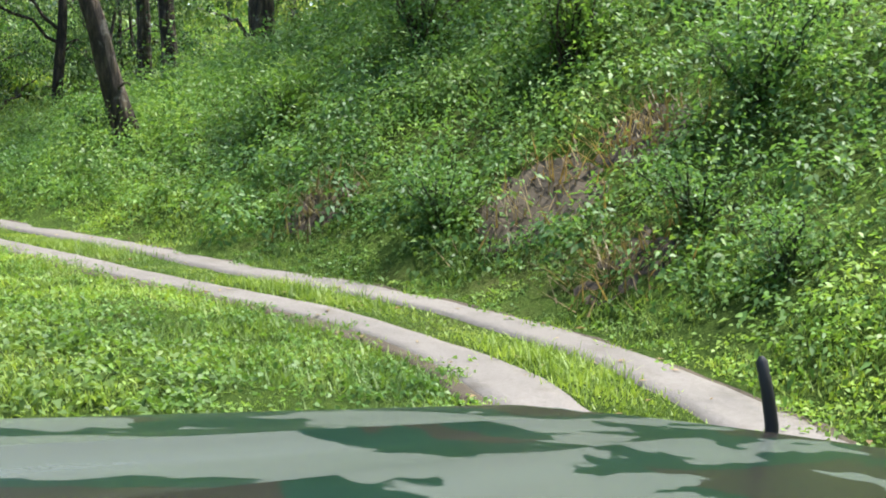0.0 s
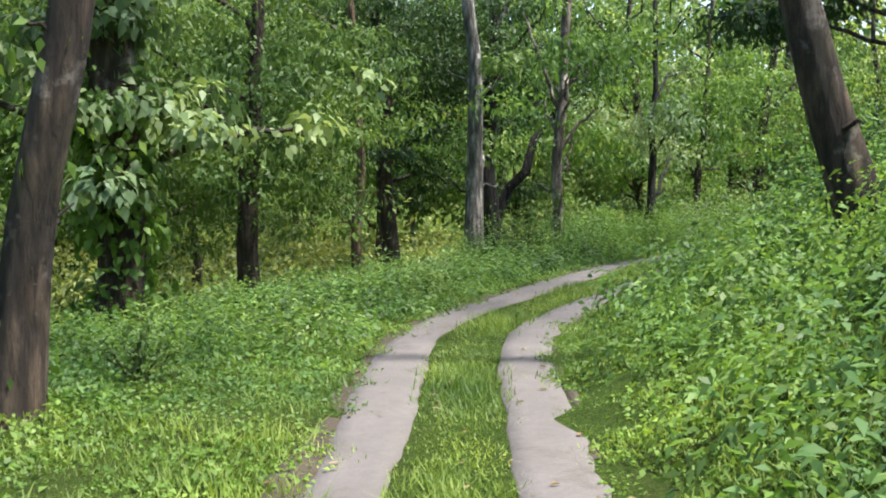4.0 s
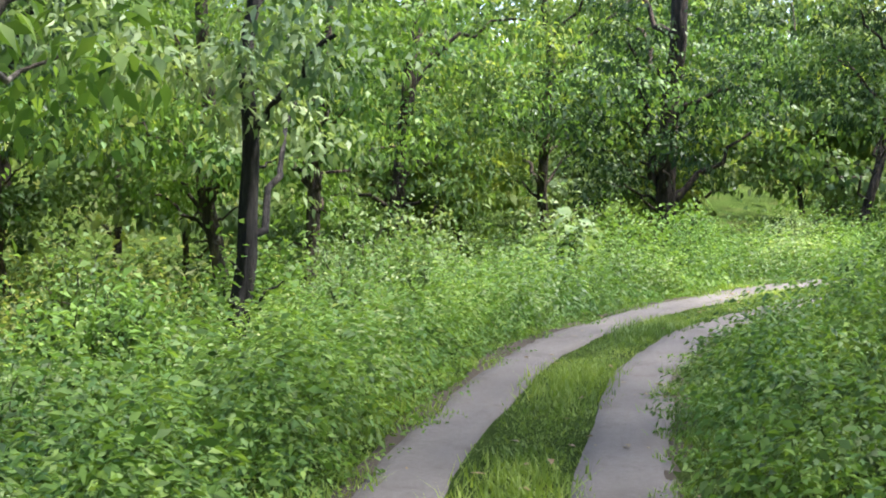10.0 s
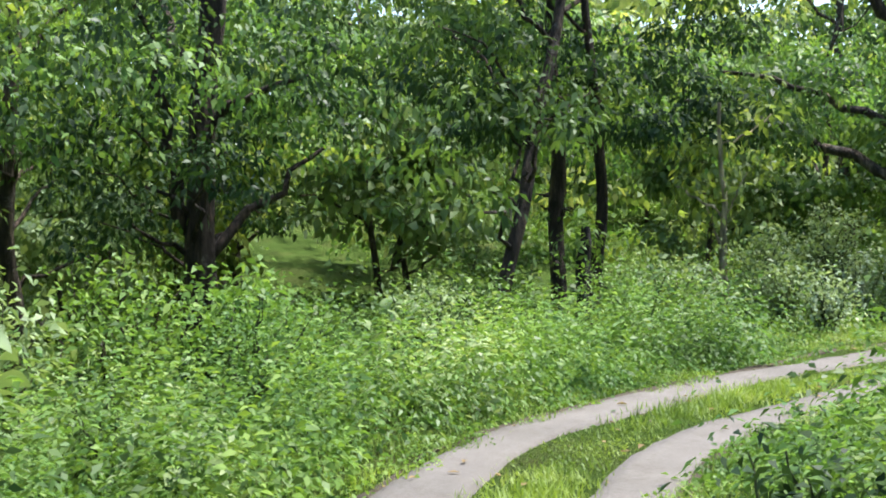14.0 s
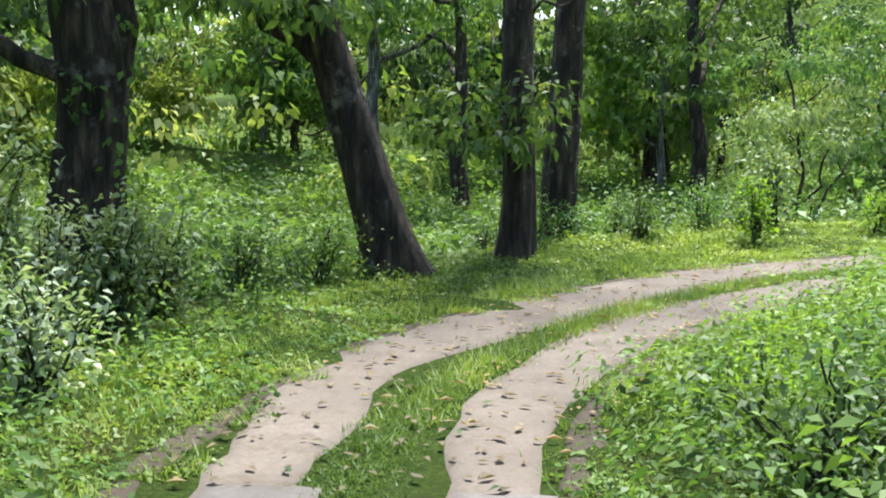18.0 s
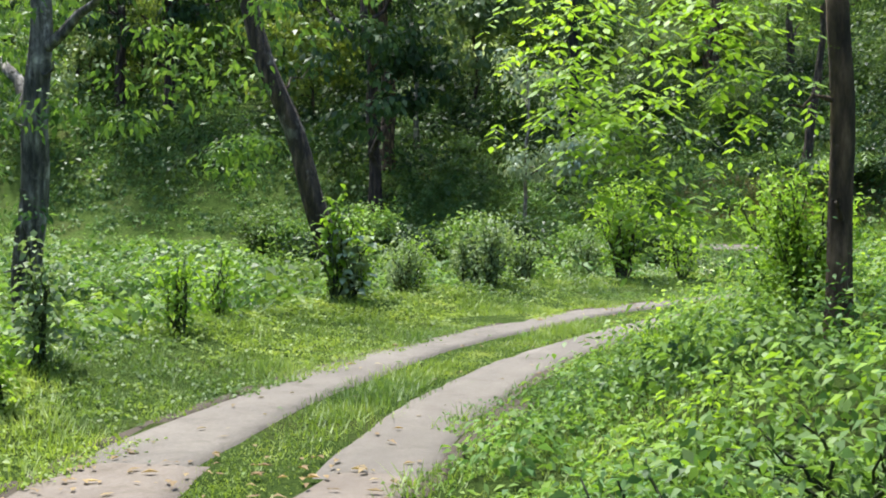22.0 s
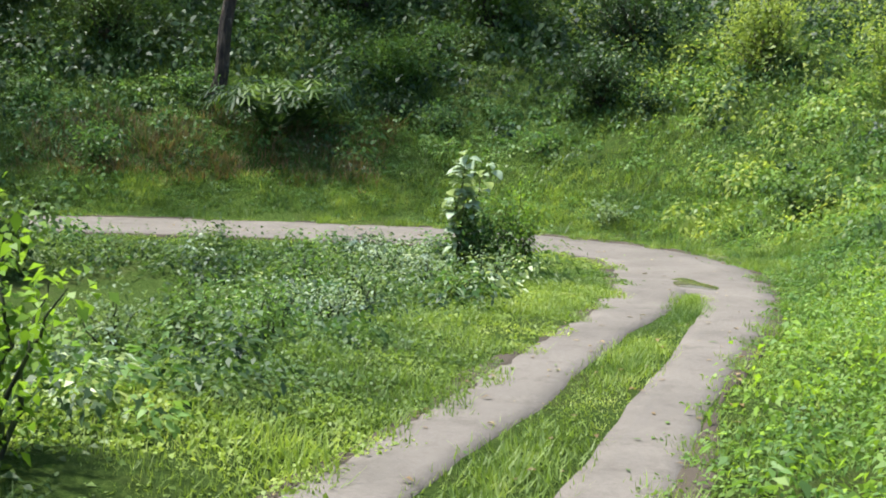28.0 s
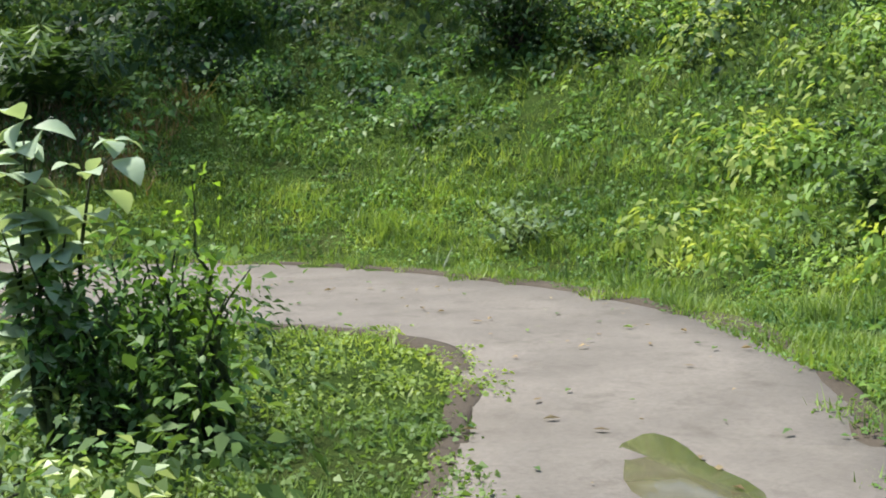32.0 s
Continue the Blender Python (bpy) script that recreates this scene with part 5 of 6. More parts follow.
herbs("undergrowth", "pale shiny creepers inside the hairpin", 609, 6526, 2.2, 7.0, 34, 47, -1, LEAF_MID, 0.5, 0.09, 10)
herbs("undergrowth", "dark creepers in the shaded hollow", 610, 8000, 3.2, 22.0, 26, 37, -1, LEAF_MID, 0.7, 0.14, 11, fall=1.0)
herbs("undergrowth", "ferny weeds on the shaded hillside", 611, 14000, 3.4, 24.0, 39, 47, 1, LEAF_COOL, 0.32, 0.07, 10, fall=1.0)
herbs("undergrowth", "bright weeds on the sunlit end of the hillside", 612, 6000, 2.4, 14.0, 37, 42.5, 1, LEAF_FRESH, 0.65, 0.09, 10, fall=1.0)


def cover(name, label, seed, n, box, leaf, height, size, leaves, dmin, ok=None):
    """Weeds and creepers over a stretch of the plan."""
    rng = np.random.default_rng(seed)
    n = n // 4
    x, y = rng.uniform(box[0], box[1], n), rng.uniform(box[2], box[3], n)
    d = grid_lookup(D2, x, y)
    m = (d > dmin) & (d > grid_lookup(HW, x, y) + 0.7)
    x, y = x[m], y[m]
    z = ground_z(x, y)
    lump = 0.55 + 0.45 * np.sin(x * 0.9 + seed) * np.cos(y * 0.8 - seed) + 0.3 * np.sin(x * 2.1 - y * 1.7)
    h = height * np.clip(lump, 0.25, 1.4) * rng.uniform(0.6, 1.2, len(x))
    r = np.clip(h * rng.uniform(0.55, 1.0, len(x)), 0.3, 1.3)
    v, f = domes(rng, np.stack([x, y, z - 0.05], 1), r, h, int(leaves * 2.3), 1.15 * size * rng.uniform(0.85, 1.3, len(x)), 0.55, 0.3, -0.1)
    return tagged(new(name, mesh_np(name, v, f, leaf)), label, "undergrowth", kind="stuff")


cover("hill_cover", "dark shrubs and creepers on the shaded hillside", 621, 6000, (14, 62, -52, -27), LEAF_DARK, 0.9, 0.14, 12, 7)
# leaves kept dark to stand in for shade under the hilltop trees
cover("hill_cover", "dense bushes at the top of the slope, darkened for shade", 622, 6500, (12, 58, -46, -32.5), LEAF_DARK, 2.2, 0.17, 14, 8)
cover("hill_cover", "sunlit weeds on the slope past the hairpin", 623, 3000, (6, 24, -34, -8), LEAF_FRESH, 0.8, 0.09, 15, 3.5)
cover("valley_cover", "low weeds on the floor of the valley", 624, 17000, (37, 68, -22, 28), LEAF_FRESH, 0.7, 0.17, 10, 4)
# the clearing's sunlight is in the pale leaf tint
cover("wood_floor", "yellow-green weeds, sunlight in their colour, in the clearing behind the trunks", 636, 6400, (-20, 15, 23, 50), LEAF_GLOW, 1.2, 0.14, 13, 9)
cover("wood_floor", "tall weeds between the forest trees", 625, 5200, (13, 40, 18, 50), LEAF_MID, 1.4, 0.14, 13, 8)
cover("wood_floor", "weeds on the rising ground inside the bends", 626, 5400, (-8, 30, -14, 17), LEAF_MID, 1.1, 0.14, 12, 7)

cover("hill_cover", "shrubs on the far shaded hillside", 627, 5500, (44, 85, -62, -12), LEAF_MID, 1.4, 0.18, 12, 6)
cover("hill_cover", "tall dark bushes under the trees of the hilltop", 628, 4500, (8, 66, -60, -38), LEAF_MID, 3.4, 0.22, 15, 10)
cover("valley_cover", "bushes beyond the valley floor", 629, 4725, (50, 88, -14, 44), LEAF_FRESH, 1.8, 0.17, 15, 12)

def mounds(name, label, seed, n, dmin, dmax, k0, k1, side, leaf, r, h, per, size, ratio=0.5, fall=1.0, lift=0.3):
    """Leafy plants standing in rounded clumps among the weeds; r, h and size are (least, most)."""
    rng = np.random.default_rng(seed)
    x, y = scatter(rng, n, dmin, dmax, k0, k1, side, fall)
    u = rng.random(len(x))
    rr = r[0] + (r[1] - r[0]) * u
    hh = (h[0] + (h[1] - h[0]) * u) * rng.uniform(0.8, 1.2, len(x))
    ok = grid_lookup(D2 - HW, x, y) > rr + 0.06
    x, y, rr, hh, u = x[ok], y[ok], rr[ok], hh[ok], u[ok]
    c = np.stack([x, y, ground_z(x, y) - 0.03], 1)
    v, f = domes(rng, c, rr, hh, per, size[0] + (size[1] - size[0]) * rng.random(len(x)), ratio, lift)
    tagged(new(name, mesh_np(name, v, f, leaf)), label, "undergrowth", kind="stuff")


# the steep bank of the first bend
for q, (leaf, n) in enumerate(((LEAF_COOL, 420), (LEAF_MID, 240), (LEAF_FRESH, 170))):
    mounds("bank_weeds", "clumps of leafy weeds on the steep bank", 1200 + q, n, 1.3, 9.0, 2, 14, 1, leaf, (0.22, 0.6), (0.3, 0.8), 95, (0.05, 0.09))
# both sides of the track through the wood
for q, (leaf, n) in enumerate(((LEAF_COOL, 230), (LEAF_MID, 240), (LEAF_DARK, 80))):
    mounds("track_weeds", "low leafy weeds beside the track", 1205 + q, n, 1.35, 6.0, 12.0, 16.5, -1, leaf, (0.2, 0.5), (0.28, 0.6), 100, (0.05, 0.09), 0.45, 1.1, 0.75)
for q, (leaf, n) in enumerate(((LEAF_COOL, 240), (LEAF_FRESH, 420), (LEAF_PALE, 70), (LEAF_MID, 160))):
    mounds("track_weeds", "upright leafy weeds crowding the track", 1210 + q, n, 1.35, 5.0, 16.3, 24.6, -1, leaf, (0.2, 0.5), (0.45, 1.0), 100, (0.05, 0.085), 0.45, 1.2, 0.75)
for q, (leaf, n) in enumerate(((LEAF_FRESH, 300), (LEAF_COOL, 240), (LEAF_MID, 160))):
    mounds("track_weeds", "leafy weeds on the inner side of the track", 1220 + q, n, 1.2, 5.5, 14, 29, 1, leaf, (0.2, 0.5), (0.3, 0.75), 100, (0.045, 0.08), 0.5, 1.1, 0.5)
for q, (leaf, n) in enumerate(((LEAF_FRESH, 280), (LEAF_LIME, 90), (LEAF_COOL, 160))):
    mounds("bank_weeds", "sunlit leafy weeds on the inner bank", 1230 + q, n, 1.4, 6.0, 28, 41, 1, leaf, (0.2, 0.55), (0.25, 0.7), 100, (0.045, 0.08))
# valley beyond the verge, and the flat inside the hairpin
for q, (leaf, n) in enumerate(((LEAF_COOL, 420), (LEAF_MID, 420), (LEAF_FRESH, 180))):
    mounds("valley_weeds", "leafy creepers over the floor of the valley", 1240 + q, n, 4.2, 22.0, 25, 37, -1, leaf, (0.35, 1.0), (0.3, 0.9), 80, (0.12, 0.2), 0.5, 0.9)
# dark clumps stand for shaded gaps, silver ones for sheen off the sky
for q, (leaf, n) in enumerate(((LEAF_COOL, 90), (LEAF_DARK, 150), (LEAF_MID, 110), (LEAF_SILVER, 40))):
    mounds("hairpin_creepers", "shiny-leaved creepers inside the hairpin", 1250 + q, n, 2.2, 6.5, 36, 46, -1, leaf, (0.22, 0.5), (0.18, 0.55), 80, (0.07, 0.11), 0.5)
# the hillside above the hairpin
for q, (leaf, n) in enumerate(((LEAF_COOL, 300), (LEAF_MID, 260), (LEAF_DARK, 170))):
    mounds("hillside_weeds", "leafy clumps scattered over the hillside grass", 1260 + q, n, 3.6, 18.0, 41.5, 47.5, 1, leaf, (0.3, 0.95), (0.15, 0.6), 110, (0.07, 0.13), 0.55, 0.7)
# lighter yellow leaves put the sun of this slope into the colour
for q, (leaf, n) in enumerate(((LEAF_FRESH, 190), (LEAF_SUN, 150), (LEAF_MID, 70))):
    mounds("hillside_weeds", "leafy clumps in sun-tinted colours on the slope past the hairpin", 1270 + q, n, 2.6, 13.0, 37, 42.4, 1, leaf, (0.3, 0.85), (0.2, 0.7), 90, (0.08, 0.15), 0.55, 0.9)

# low leafy plants among the verge grass
herbs("verge_clover", "small leafy plants in the verge grass", 640, 10350, 1.06, 3.4, 2, 24.6, -1, LEAF_FRESH, 0.17, 0.058, 9, 0.75, width=0.1)
herbs("verge_clover", "small leafy plants in the verge grass", 641, 12074, 1.06, 2.3, 2, 24.6, 1, LEAF_FRESH, 0.17, 0.058, 9, 0.75, width=0.1)
herbs("verge_clover", "small leafy plants in the sunlit verge", 642, 12937, 1.12, 4.0, 24.6, 42, -1, GRASS, 0.14, 0.06, 9, 0.75, width=0.1)
herbs("verge_clover", "small leafy plants on the inner verge", 643, 6554, 1.12, 3.0, 24.6, 42, 1, LEAF_FRESH, 0.17, 0.058, 9, 0.75, width=0.1)


def litter(name, label, seed, n, k0, k1, spread, leaf, size):
    """Fallen leaves and twigs lying on the road."""
    rng = np.random.default_rng(seed)
    sel = np.where((STATION >= k0) & (STATION <= k1))[0]
    j = rng.choice(sel, n)
    p = LINE[j] + SIDE[j] * rng.uniform(-spread, spread, n)[:, None]
    pos = np.column_stack([p, np.full(n, 0.03)])
    az = rng.uniform(0, 6.28, n)
    ax, sd = np.stack([np.cos(az), np.sin(az), np.zeros(n)], 1), np.stack([-np.sin(az), np.cos(az), np.zeros(n)], 1)
    L = (size * rng.uniform(0.4, 1.5, n))[:, None]
    up = np.array([0, 0, 1.0]) * rng.uniform(0.0, 0.25, n)[:, None] * L
    v = np.stack([pos, pos + ax * L * 0.5 + sd * L * 0.22 + up, pos + ax * L, pos + ax * L * 0.5 - sd * L * 0.22 + up], 1).reshape(-1, 3)
    tagged(new(name, mesh_np(name, v, np.arange(4 * n).reshape(n, 4), leaf)), label, "leaf litter", kind="stuff")


herbs("verge_clover", "small leafy plants along the outer edge of the hairpin", 644, 10350, 1.3, 4.4, 41, 47, 1, LEAF_COOL, 0.2, 0.07, 9, 0.7, width=0.12)

litter("fallen_leaves", "dry brown leaves scattered on the wheel tracks", 650, 900, 3, 47, 1.1, LEAF_DRY, 0.07)
litter("fallen_leaves", "dry leaves and twigs on the bare earth", 651, 700, 24.6, 30.5, 1.15, LEAF_DRY, 0.08)
litter("fallen_leaves", "green leaves blown onto the road", 652, 260, 20, 47, 1.2, LEAF_MID, 0.07)


# hillside patches: dead grass and dark hollows
lawn("dead_grass", "straw-coloured dead grass on the slope above the road", 660, 7000, 3.2, 7.0, 44.2, 45.8, 1, 0.4, 0.03, LEAF_DRY, lean=0.9)
# yellowish leaf colour gives this end of the slope its sunlit look
cover("hill_cover", "leafy bushes in sun-tinted pale green high on the slope", 630, 2025, (8, 24, -44, -22), LEAF_SUN, 1.5, 0.1, 20, 7)
cover("hill_cover", "grey-green creepers in the middle of the slope", 631, 2160, (18, 36, -40, -29), LEAF_COOL, 0.6, 0.12, 11, 5)
shrub("slope_bush", "dark rounded bush on the sunlit slope", 22.4, -21.6, 1.0, 0.8, LEAF_MID, 670, 16, 9, 0.12)
shrub("slope_bush", "low leafy bush at the foot of the slope", 25.2, -25.0, 0.7, 0.6, LEAF_PALE, 671, 12, 8, 0.11)
for i, (x, y, h) in enumerate([(20, -30, 2.4), (22.5, -33, 2.8), (26, -36, 3.2), (30, -37.5, 3), (24, -30.5, 1.8), (18, -26, 2.2), (16.5, -20, 2.4), (17.5, -15, 2.2), (29, -33.5, 1.6), (37, -36, 2.6), (41, -37, 2.8), (46.5, -36, 2.6)]):
    # shrubs below x = 21 carry the slope's sunlight in their leaf colour
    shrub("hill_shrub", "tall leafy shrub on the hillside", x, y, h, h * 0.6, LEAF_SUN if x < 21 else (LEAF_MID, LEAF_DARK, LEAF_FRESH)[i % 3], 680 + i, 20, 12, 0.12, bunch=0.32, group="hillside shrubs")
for i, (x, y, h) in enumerate([(10.5, 24.2, 1.7), (13.2, 25.5, 1.9), (18.2, 26.6, 1.8), (20.6, 25.8, 1.6), (24.6, 25.0, 1.5), (27.8, 23.6, 1.4), (7.2, 21.2, 1.2),
                               (9.5, 26.8, 2.2), (16.5, 28.2, 2.2), (22.0, 28.4, 2.2), (29.0, 27.2, 2.0)]):
    shrub("wood_shrub", "bushy green shrub in front of the forest trunks", x, y, h, h * 0.5, (LEAF_FRESH, LEAF_MID, LEAF_PALE)[i % 3], 700 + i, 16, 9, 0.11, bunch=0.2, group="shrubs before the wood")
for i, (x, y, h) in enumerate([(1.4, 5.2, 1.0), (-0.9, 0.2, 0.9), (-3.6, -6.8, 1.5), (-1.6, -4.2, 1.8), (0.4, -1.4, 1.9)]):
    shrub("bank_shrub", "leafy green shrub on the steep roadside bank", x, y, h, h * 0.6, (LEAF_COOL, LEAF_FRESH)[i % 2], 730 + i, 20, 11, 0.08, bunch=0.2, group="shrubs on the bank")
herbs("roadside_weeds", "tall dark weeds along the lower road", 645, 5200, 2.9, 5.5, 44.6, 47, -1, LEAF_MID, 1.3, 0.09, 11)
# added trees, trunks out of view, whose crowns shade the weeds across the track
for i, (x, y) in enumerate([(7.5, 5.5), (10.5, 10.0), (13.5, 13.0), (17.5, 15.0)]):
    tree("shade_tree", "tall tree added beside the view to shade road and weeds", x, y, 14, 0.22, BARK_BROWN, LEAF_MID, 760 + i, (0.2, 0.4), 4, (0.55, 3.4, 2.8), 120, 26, 0.17, low=0.45, canopy=70)

for i in range(13):
    x = 36.6 + i * 1.15
    shrub("valley_bush", "dense low bush hiding the lower road", x, -19.6 - 0.7 * math.sin(i * 2.3), 1.5 + 0.5 * math.sin(i * 1.7), 1.0, (LEAF_MID, LEAF_DARK, LEAF_FRESH)[i % 3], 780 + i, 18, 10, 0.15, bunch=0.25, group="bushes above the lower road")
for i, (x, y) in enumerate([(29.6, 21.9), (30.2, 21.5), (30.4, 21.0), (29.3, 22.6), (28.4, 22.2), (28.0, 21.6), (31.2, 20.6), (36.0, -2.1), (36.6, -2.9), (37.3, -1.9), (36.9, -0.6), (35.9, -3.6), (38.0, -3.4), (37.4, 0.2), (35.4, -6.0)]):
    shrub("nettle", "tall pale-leaved nettle in the roadside weeds", x, y, 1.0 + 0.45 * ((i * 7) % 5) / 5, 0.4, (LEAF_SILVER if i < 7 and i % 2 else LEAF_PALE), 800 + i, 16, 9, 0.075, 0.5, group="roadside nettles")


# ---- the puddle in the hairpin ----
def puddle(x, y, rx, ry):
    m, n, b = mat("muddy_water")
    n.links.new(ramp(n, tex(n, 5, 4), [(0.3, (0.075, 0.07, 0.036)), (0.7, (0.115, 0.107, 0.065))]), b.inputs["Base Color"])
    b.inputs["Roughness"].default_value = 0.06
    k = np.arange(28) / 28 * 6.283
    r = 1 + 0.16 * np.sin(3 * k + 1) + 0.1 * np.sin(5 * k)
    vs = [(0, 0, 0)] + [(rx * q * math.cos(a), ry * q * math.sin(a), 0) for a, q in zip(k, r)] + [(1.05 * rx * q * math.cos(a), 1.05 * ry * q * math.sin(a), -0.03) for a, q in zip(k, r)]
    fs = [(0, i + 1, (i + 1) % 28 + 1) for i in range(28)]
    fs += [(i + 1, i + 29, (i + 1) % 28 + 29) for i in range(28)] + [(i + 1, (i + 1) % 28 + 29, (i + 1) % 28 + 1) for i in range(28)]
    ob = new("puddle", mesh_np("puddle", vs, fs, m))
    ob.location = (x, y, 0.0215)
    tagged(ob, "shallow muddy yellow-green puddle on the pale concrete", "puddle")


puddle(26.42, -16.0, 0.24, 0.7)

cover("hill_cover", "leafy weeds on the slope above the lower road", 632, 9000, (36, 66, -36, -20), LEAF_COOL, 0.5, 0.12, 11, 3)


def hedge(k0, k1, step, near, far, side, low, high, leaves, seed, name, label):
    """Leafy bushes in a loose row beside the road."""
    rng = np.random.default_rng(seed)
    for i, k in enumerate(np.arange(k0, k1, step)):
        j = int(np.argmin(np.abs(STATION - k - rng.uniform(-0.3, 0.3) * step)))
        p = LINE[j] + SIDE[j] * side * rng.uniform(near, far)
        h = rng.uniform(low, high)
        shrub(name, label, float(p[0]), float(p[1]), h, h * 0.55, leaves[i % len(leaves)], seed + i, 11, 16, 0.055, 0.55, group="bushes along the road", bunch=0.16)


hedge(16.6, 24.5, 0.42, 2.8, 5.0, -1, 0.8, 1.5, (LEAF_MID, LEAF_COOL, LEAF_FRESH, LEAF_PALE), 900, "roadside_bush", "light green bush in the weeds beside the track")
hedge(11.0, 16.4, 0.5, 2.2, 4.6, -1, 0.35, 0.65, (LEAF_COOL, LEAF_MID, LEAF_PALE), 940, "roadside_bush", "dull green bush in the weeds beside the track")
hedge(13.0, 24.0, 0.7, 2.6, 4.5, 1, 0.6, 1.1, (LEAF_FRESH, LEAF_MID), 970, "roadside_bush", "green bush on the inner side of the track")
# the palest weeds have the sky's reflection painted into their leaves
hedge(36.4, 41.2, 0.22, 2.4, 5.6, -1, 0.4, 0.8, (LEAF_SILVER, LEAF_FRESH, LEAF_PALE, LEAF_MID), 1000, "hairpin_weed", "pale shiny-leaved weed on the flat inside the hairpin")
# pale tint painted for sunlight on the bushes of the clearing
cover("wood_floor", "straw-green bushes, sunlight in their colour, in a clearing behind the trunks", 633, 3200, (-12, 20, 27, 46), LEAF_GLOW, 2.4, 0.17, 13, 12)
tree("bank_tree", "leafy tree reaching a dark bough over the road", 8.6, 12.0, 9, 0.14, BARK_DARK, LEAF_DARK, 791, (0.2, 0.1), 4, (0.7, 2.6, 2.0), 90, 28, low=0.4, spots=[(-2.3, 1.8, 3.5, 1.2, 34), (-1.2, 1.0, 3.3, 1.0, 22), (-2.6, 2.2, 4.6, 1.3, 30)], forks=[(2.2, -2.3, 1.8, 3.6, 0.05), (2.6, -2.6, 2.2, 4.5, 0.05)])
hedge(24.4, 29.2, 0.33, 1.7, 4.2, 1, 0.35, 0.85, (LEAF_MID, LEAF_FRESH, LEAF_COOL, LEAF_LIME), 1300, "bank_bush", "leafy bush among the weeds of the inner bank")
hedge(25.2, 31.5, 0.26, 2.9, 5.4, -1, 0.45, 0.95, (LEAF_COOL, LEAF_MID, LEAF_FRESH), 1040, "creeper_bush", "low leafy creeper bush beyond the grass verge")
rng = np.random.default_rng(55)
for i in range(56):
    x, y = rng.uniform(19, 52), rng.uniform(-40, -28.6)
    h = rng.uniform(0.45, 1.1)
    shrub("hillside_bush", "low leafy bush on the steep hillside", x, y, h, h * 0.75, (LEAF_COOL, LEAF_MID, LEAF_COOL, LEAF_DARK)[i % 4], 1100 + i, 12, 9, 0.1, 0.55, group="hillside shrubs", bunch=0.2)
cover("valley_cover", "leafy bushes on the rising ground past the valley", 634, 6500, (50, 80, -36, -8), LEAF_COOL, 1.1, 0.16, 10, 8)
herbs("undergrowth", "low leafy weeds at the foot of the hillside", 613, 9000, 2.6, 7.0, 40, 47, 1, LEAF_COOL, 0.32, 0.065, 10)
cover("hill_cover", "tall dark bushes on the wooded slope past the valley", 635, 5000, (46, 92, -60, -27), LEAF_MID, 2.8, 0.22, 13, 5)


# ---- the open camouflaged jeep on the road ----
def camo_mat():
    m, n, b = mat("camouflage_paint")
    w = tex(n, 2.1, 5, 0.5, stretch=(0.8, 1.5, 1.0))
    col = ramp(n, w, [(0.0, (0.07, 0.082, 0.072)), (0.47, (0.07, 0.082, 0.072)), (0.475, (0.004, 0.016, 0.011)), (0.56, (0.004, 0.016, 0.011)), (0.565, (0.014, 0.012, 0.0105)), (1.0, (0.014, 0.012, 0.0105))])
    w2 = tex(n, 2.6, 3, 0.5, stretch=(0.9, 1.4, 1.0))
    col = mixc(n, ramp(n, w2, [(0.6, (0, 0, 0)), (0.605, (1, 1, 1))]), col, (0.07, 0.082, 0.072))
    n.links.new(col, b.inputs["Base Color"])
    b.inputs["Roughness"].default_value = 0.26
    b.inputs["Specular IOR Level"].default_value = 0.14
    b.inputs["Coat Weight"].default_value = 0.04
    b.inputs["Coat Roughness"].default_value = 0.1
    bump(n, b, tex(n, 60, 3), 0.08, 0.004)
    return m


def plain_mat(name, col, rough, metal=0.0):
    m, n, b = mat(name)
    c = mixc(n, ramp(n, tex(n, 22, 4), [(0.4, (0, 0, 0)), (0.7, (0.6, 0.6, 0.6))]), col, tuple(q * 0.6 for q in col))
    n.links.new(c, b.inputs["Base Color"])
    b.inputs["Roughness"].default_value, b.inputs["Metallic"].default_value = rough, metal
    return m


def box(bm, lo, hi):
    r = bmesh.ops.create_cube(bm, size=1)
    for v in r["verts"]:
        v.co = Vector([(lo[i] + hi[i]) / 2 + v.co[i] * (hi[i] - lo[i]) for i in range(3)])


def bm_part(name, build, material, parent, label="", bevel=0.0):
    bm = bmesh.new()
    build(bm)
    if bevel:
        bmesh.ops.bevel(bm, geom=list(bm.edges), offset=bevel, segments=2, affect="EDGES")
    me = bpy.data.meshes.new(name)
    bm.to_mesh(me)
    bm.free()
    me.materials.append(material)
    return part(name, me, parent, label)


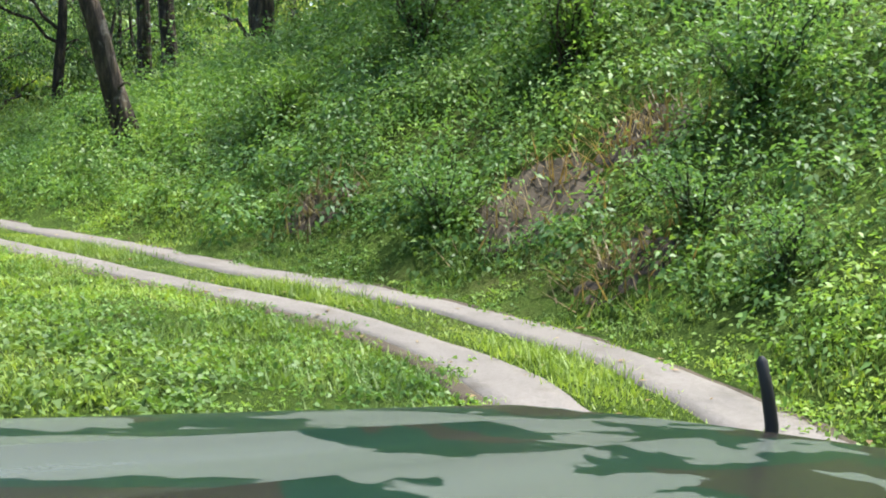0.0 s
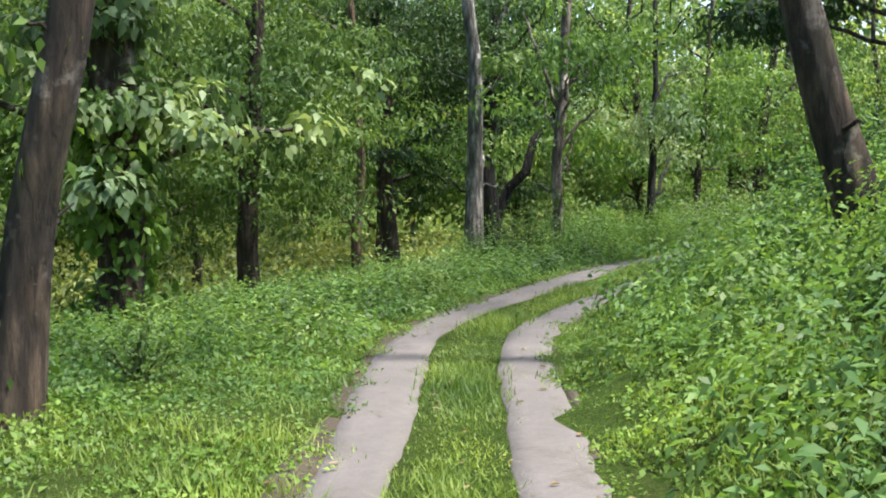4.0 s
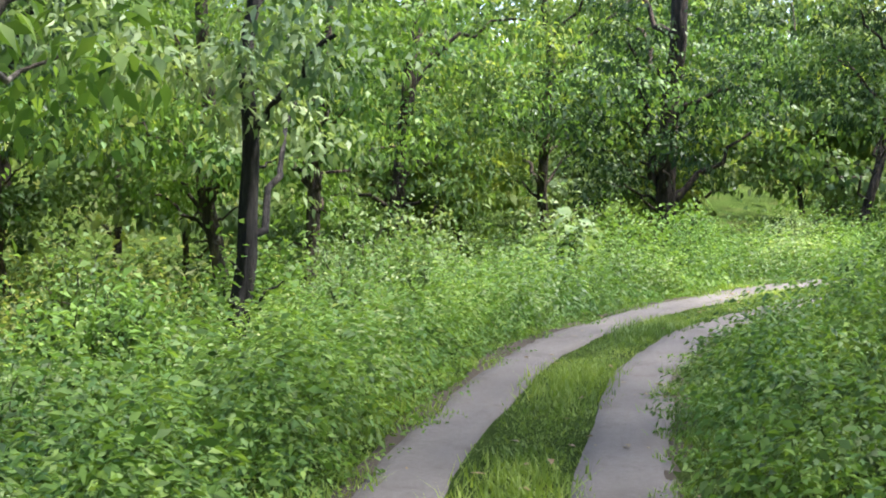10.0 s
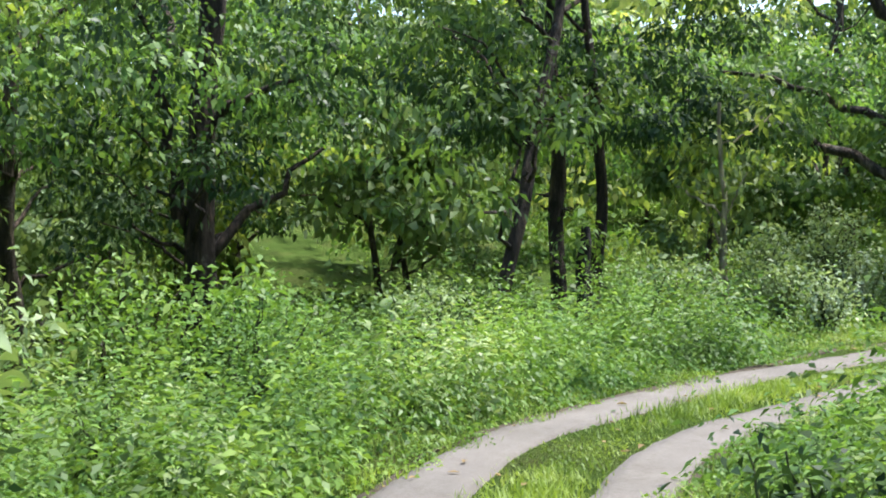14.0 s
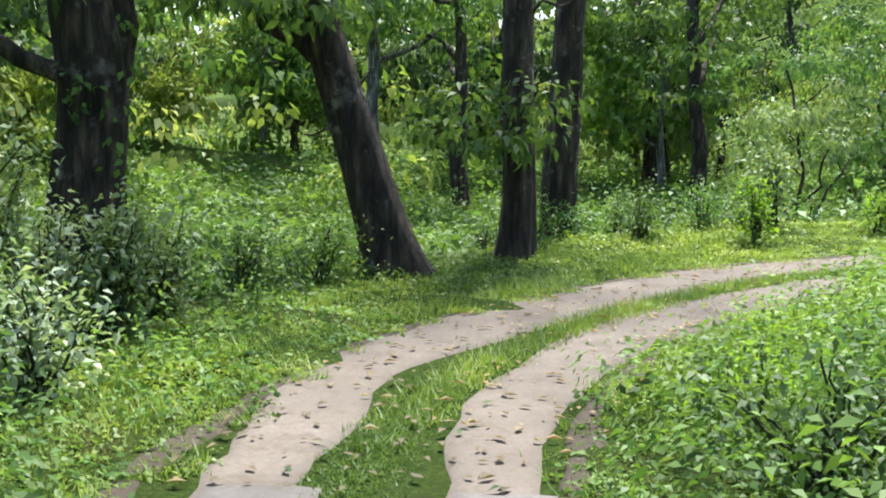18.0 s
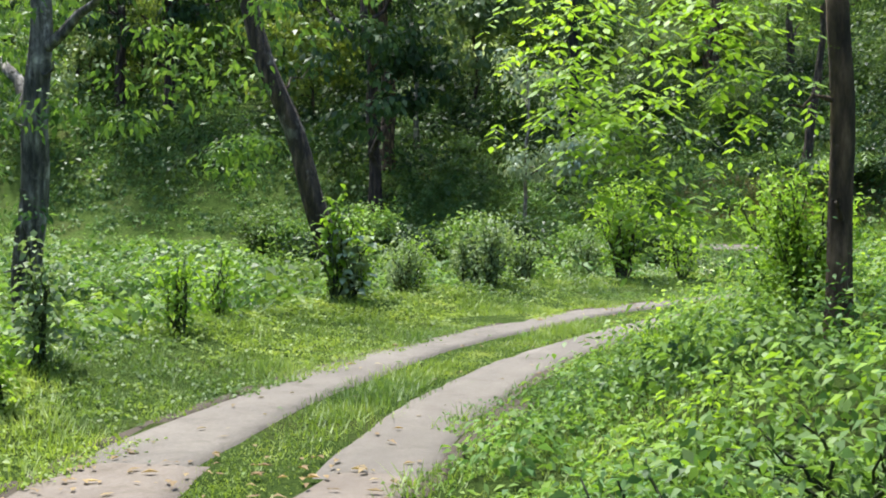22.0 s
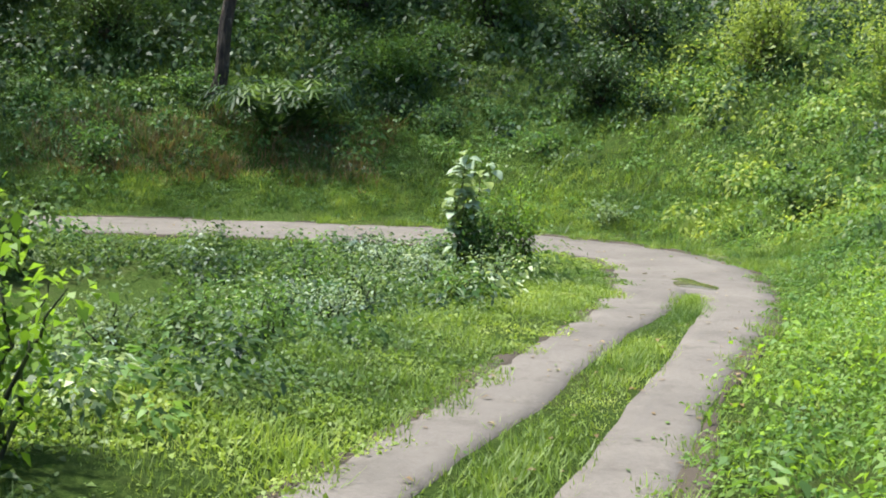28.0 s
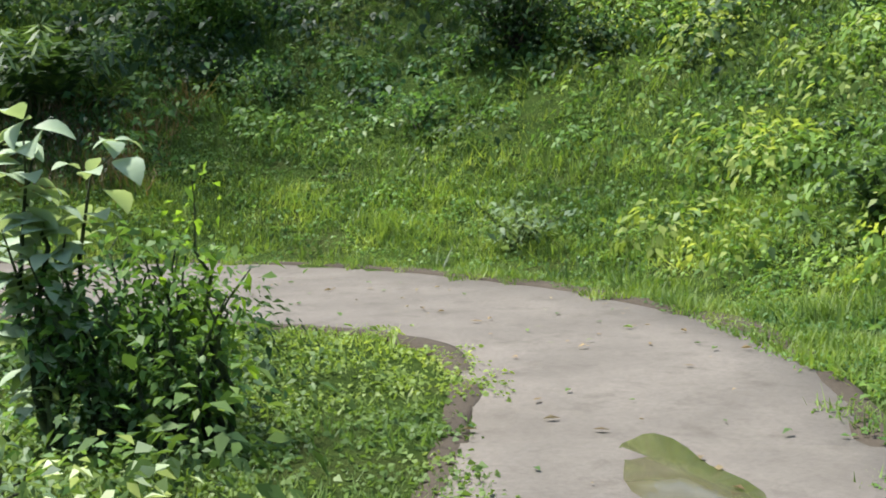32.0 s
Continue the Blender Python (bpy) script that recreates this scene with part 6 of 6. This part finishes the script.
def jeep():
    camo, black, rubber, steel = camo_mat(), plain_mat("black_plastic", (0.02, 0.02, 0.02), 0.5), plain_mat("tyre_rubber", (0.025, 0.024, 0.022), 0.85), plain_mat("grey_steel", (0.3, 0.3, 0.29), 0.45, 0.6)
    yaw = radians(-98)
    f, l = Vector((-math.sin(yaw), math.cos(yaw), 0)), Vector((-math.cos(yaw), -math.sin(yaw), 0))
    base = Vector((-16.38, -8.64, 0)) + l * 0.35
    root = new("jeep")
    root.matrix_world = Matrix(((f.x, l.x, 0, base.x), (f.y, l.y, 0, base.y), (0, 0, 1, 0.02), (0, 0, 0, 1)))

    def top(u):
        return 1.52 - 0.2 * (u - 0.5) / 1.1 - 0.25 * max(0.0, u - 2.15) ** 2 * 8

    nu, nv = 30, 41
    vs = []
    for i in range(nu):
        u = 0.5 + 1.78 * i / (nu - 1)
        for j in range(nv):
            v = -0.84 + 1.68 * j / (nv - 1)
            a = abs(v)
            z = top(u) - 0.035 * (a / 0.84) ** 2 - 0.5 * max(0, a - 0.74) ** 2 * 20
            for c in (0.2, 0.42):
                z += 0.014 * math.exp(-((a - c) / 0.02) ** 2) * min(max((1.95 - u) / 0.35, 0.0), 1.0)
            z -= 0.012 * math.exp(-((a - 0.6) / 0.01) ** 2)
            vs.append((u, v, z))
    i, j = np.meshgrid(np.arange(nv - 1), np.arange(nu - 1))
    q = (j * nv + i).ravel()
    part("hood", mesh_np("hood", np.array(vs), np.stack([q, q + nv, q + nv + 1, q + 1], 1), camo, True), root, "camouflage-painted hood with raised ridges")
    for sg in (-1, 1):
        bm_part("fender", lambda bm: box(bm, (0.5, sg * 0.8 - 0.03, 0.86), (2.12, sg * 0.8 + 0.03, 1.07)), camo, root, bevel=0.015)
        bm_part("side_panel", lambda bm: box(bm, (-1.5, sg * 0.78 - 0.02, 0.5), (0.5, sg * 0.78 + 0.02, 1.1)), camo, root, bevel=0.01)
        bm_part("headlight", lambda bm: bmesh.ops.create_cone(bm, cap_ends=True, segments=20, radius1=0.1, radius2=0.09, depth=0.06, matrix=pose(2.31, sg * 0.52, 0.95, 0, 90, 0)), steel, root, "round headlight")
        for u in (1.6, -0.9):
            wheel = bm_part("wheel", lambda bm: bmesh.ops.create_cone(bm, cap_ends=True, segments=24, radius1=0.2, radius2=0.2, depth=0.2, matrix=pose(u, sg * 0.64, 0.36, 90, 0, 0)), steel, root, bevel=0.01)
            t = np.linspace(0, 2 * math.pi, 28)
            ring = np.stack([u + 0.27 * np.cos(t), np.full(28, sg * 0.64), 0.36 + 0.27 * np.sin(t)], 1)
            v_, f_ = tube(ring, np.full(28, 0.1), 10, 3, 0.02)
            part("tyre", mesh_np("tyre", v_, f_, rubber, True), wheel)
    bm_part("grille", lambda bm: box(bm, (2.22, -0.7, 0.72), (2.28, 0.7, 1.17)), camo, root, bevel=0.01)
    for k in range(7):
        bm_part("grille_slot", lambda bm: box(bm, (2.275, -0.3 + 0.1 * k - 0.025, 0.78), (2.287, -0.3 + 0.1 * k + 0.025, 1.0)), black, root)
    bm_part("bumper", lambda bm: box(bm, (2.3, -0.78, 0.5), (2.42, 0.78, 0.66)), black, root, bevel=0.02)
    bm_part("floor_pan", lambda bm: box(bm, (-1.5, -0.76, 0.46), (2.2, 0.76, 0.52)), black, root)
    bm_part("dashboard", lambda bm: box(bm, (0.42, -0.78, 0.9), (0.52, 0.78, 1.5)), camo, root, bevel=0.02)
    bm_part("tail_panel", lambda bm: box(bm, (-1.54, -0.78, 0.5), (-1.5, 0.78, 1.1)), camo, root, bevel=0.01)
    pole = np.array([(2.2, 0.225, 1.15), (2.2, 0.228, 1.22), (2.195, 0.238, 1.28), (2.19, 0.25, 1.335), (2.19, 0.252, 1.345)])
    v_, f_ = tube(pole, np.array([0.013, 0.013, 0.012, 0.011, 0.004]), 10, 5, 0.02)
    part("corner_pole", mesh_np("corner_pole", v_, f_, black, True), root, "short black corner pole")
    tagged(root, "open camouflage-painted jeep standing on the forest road", "jeep")


jeep()
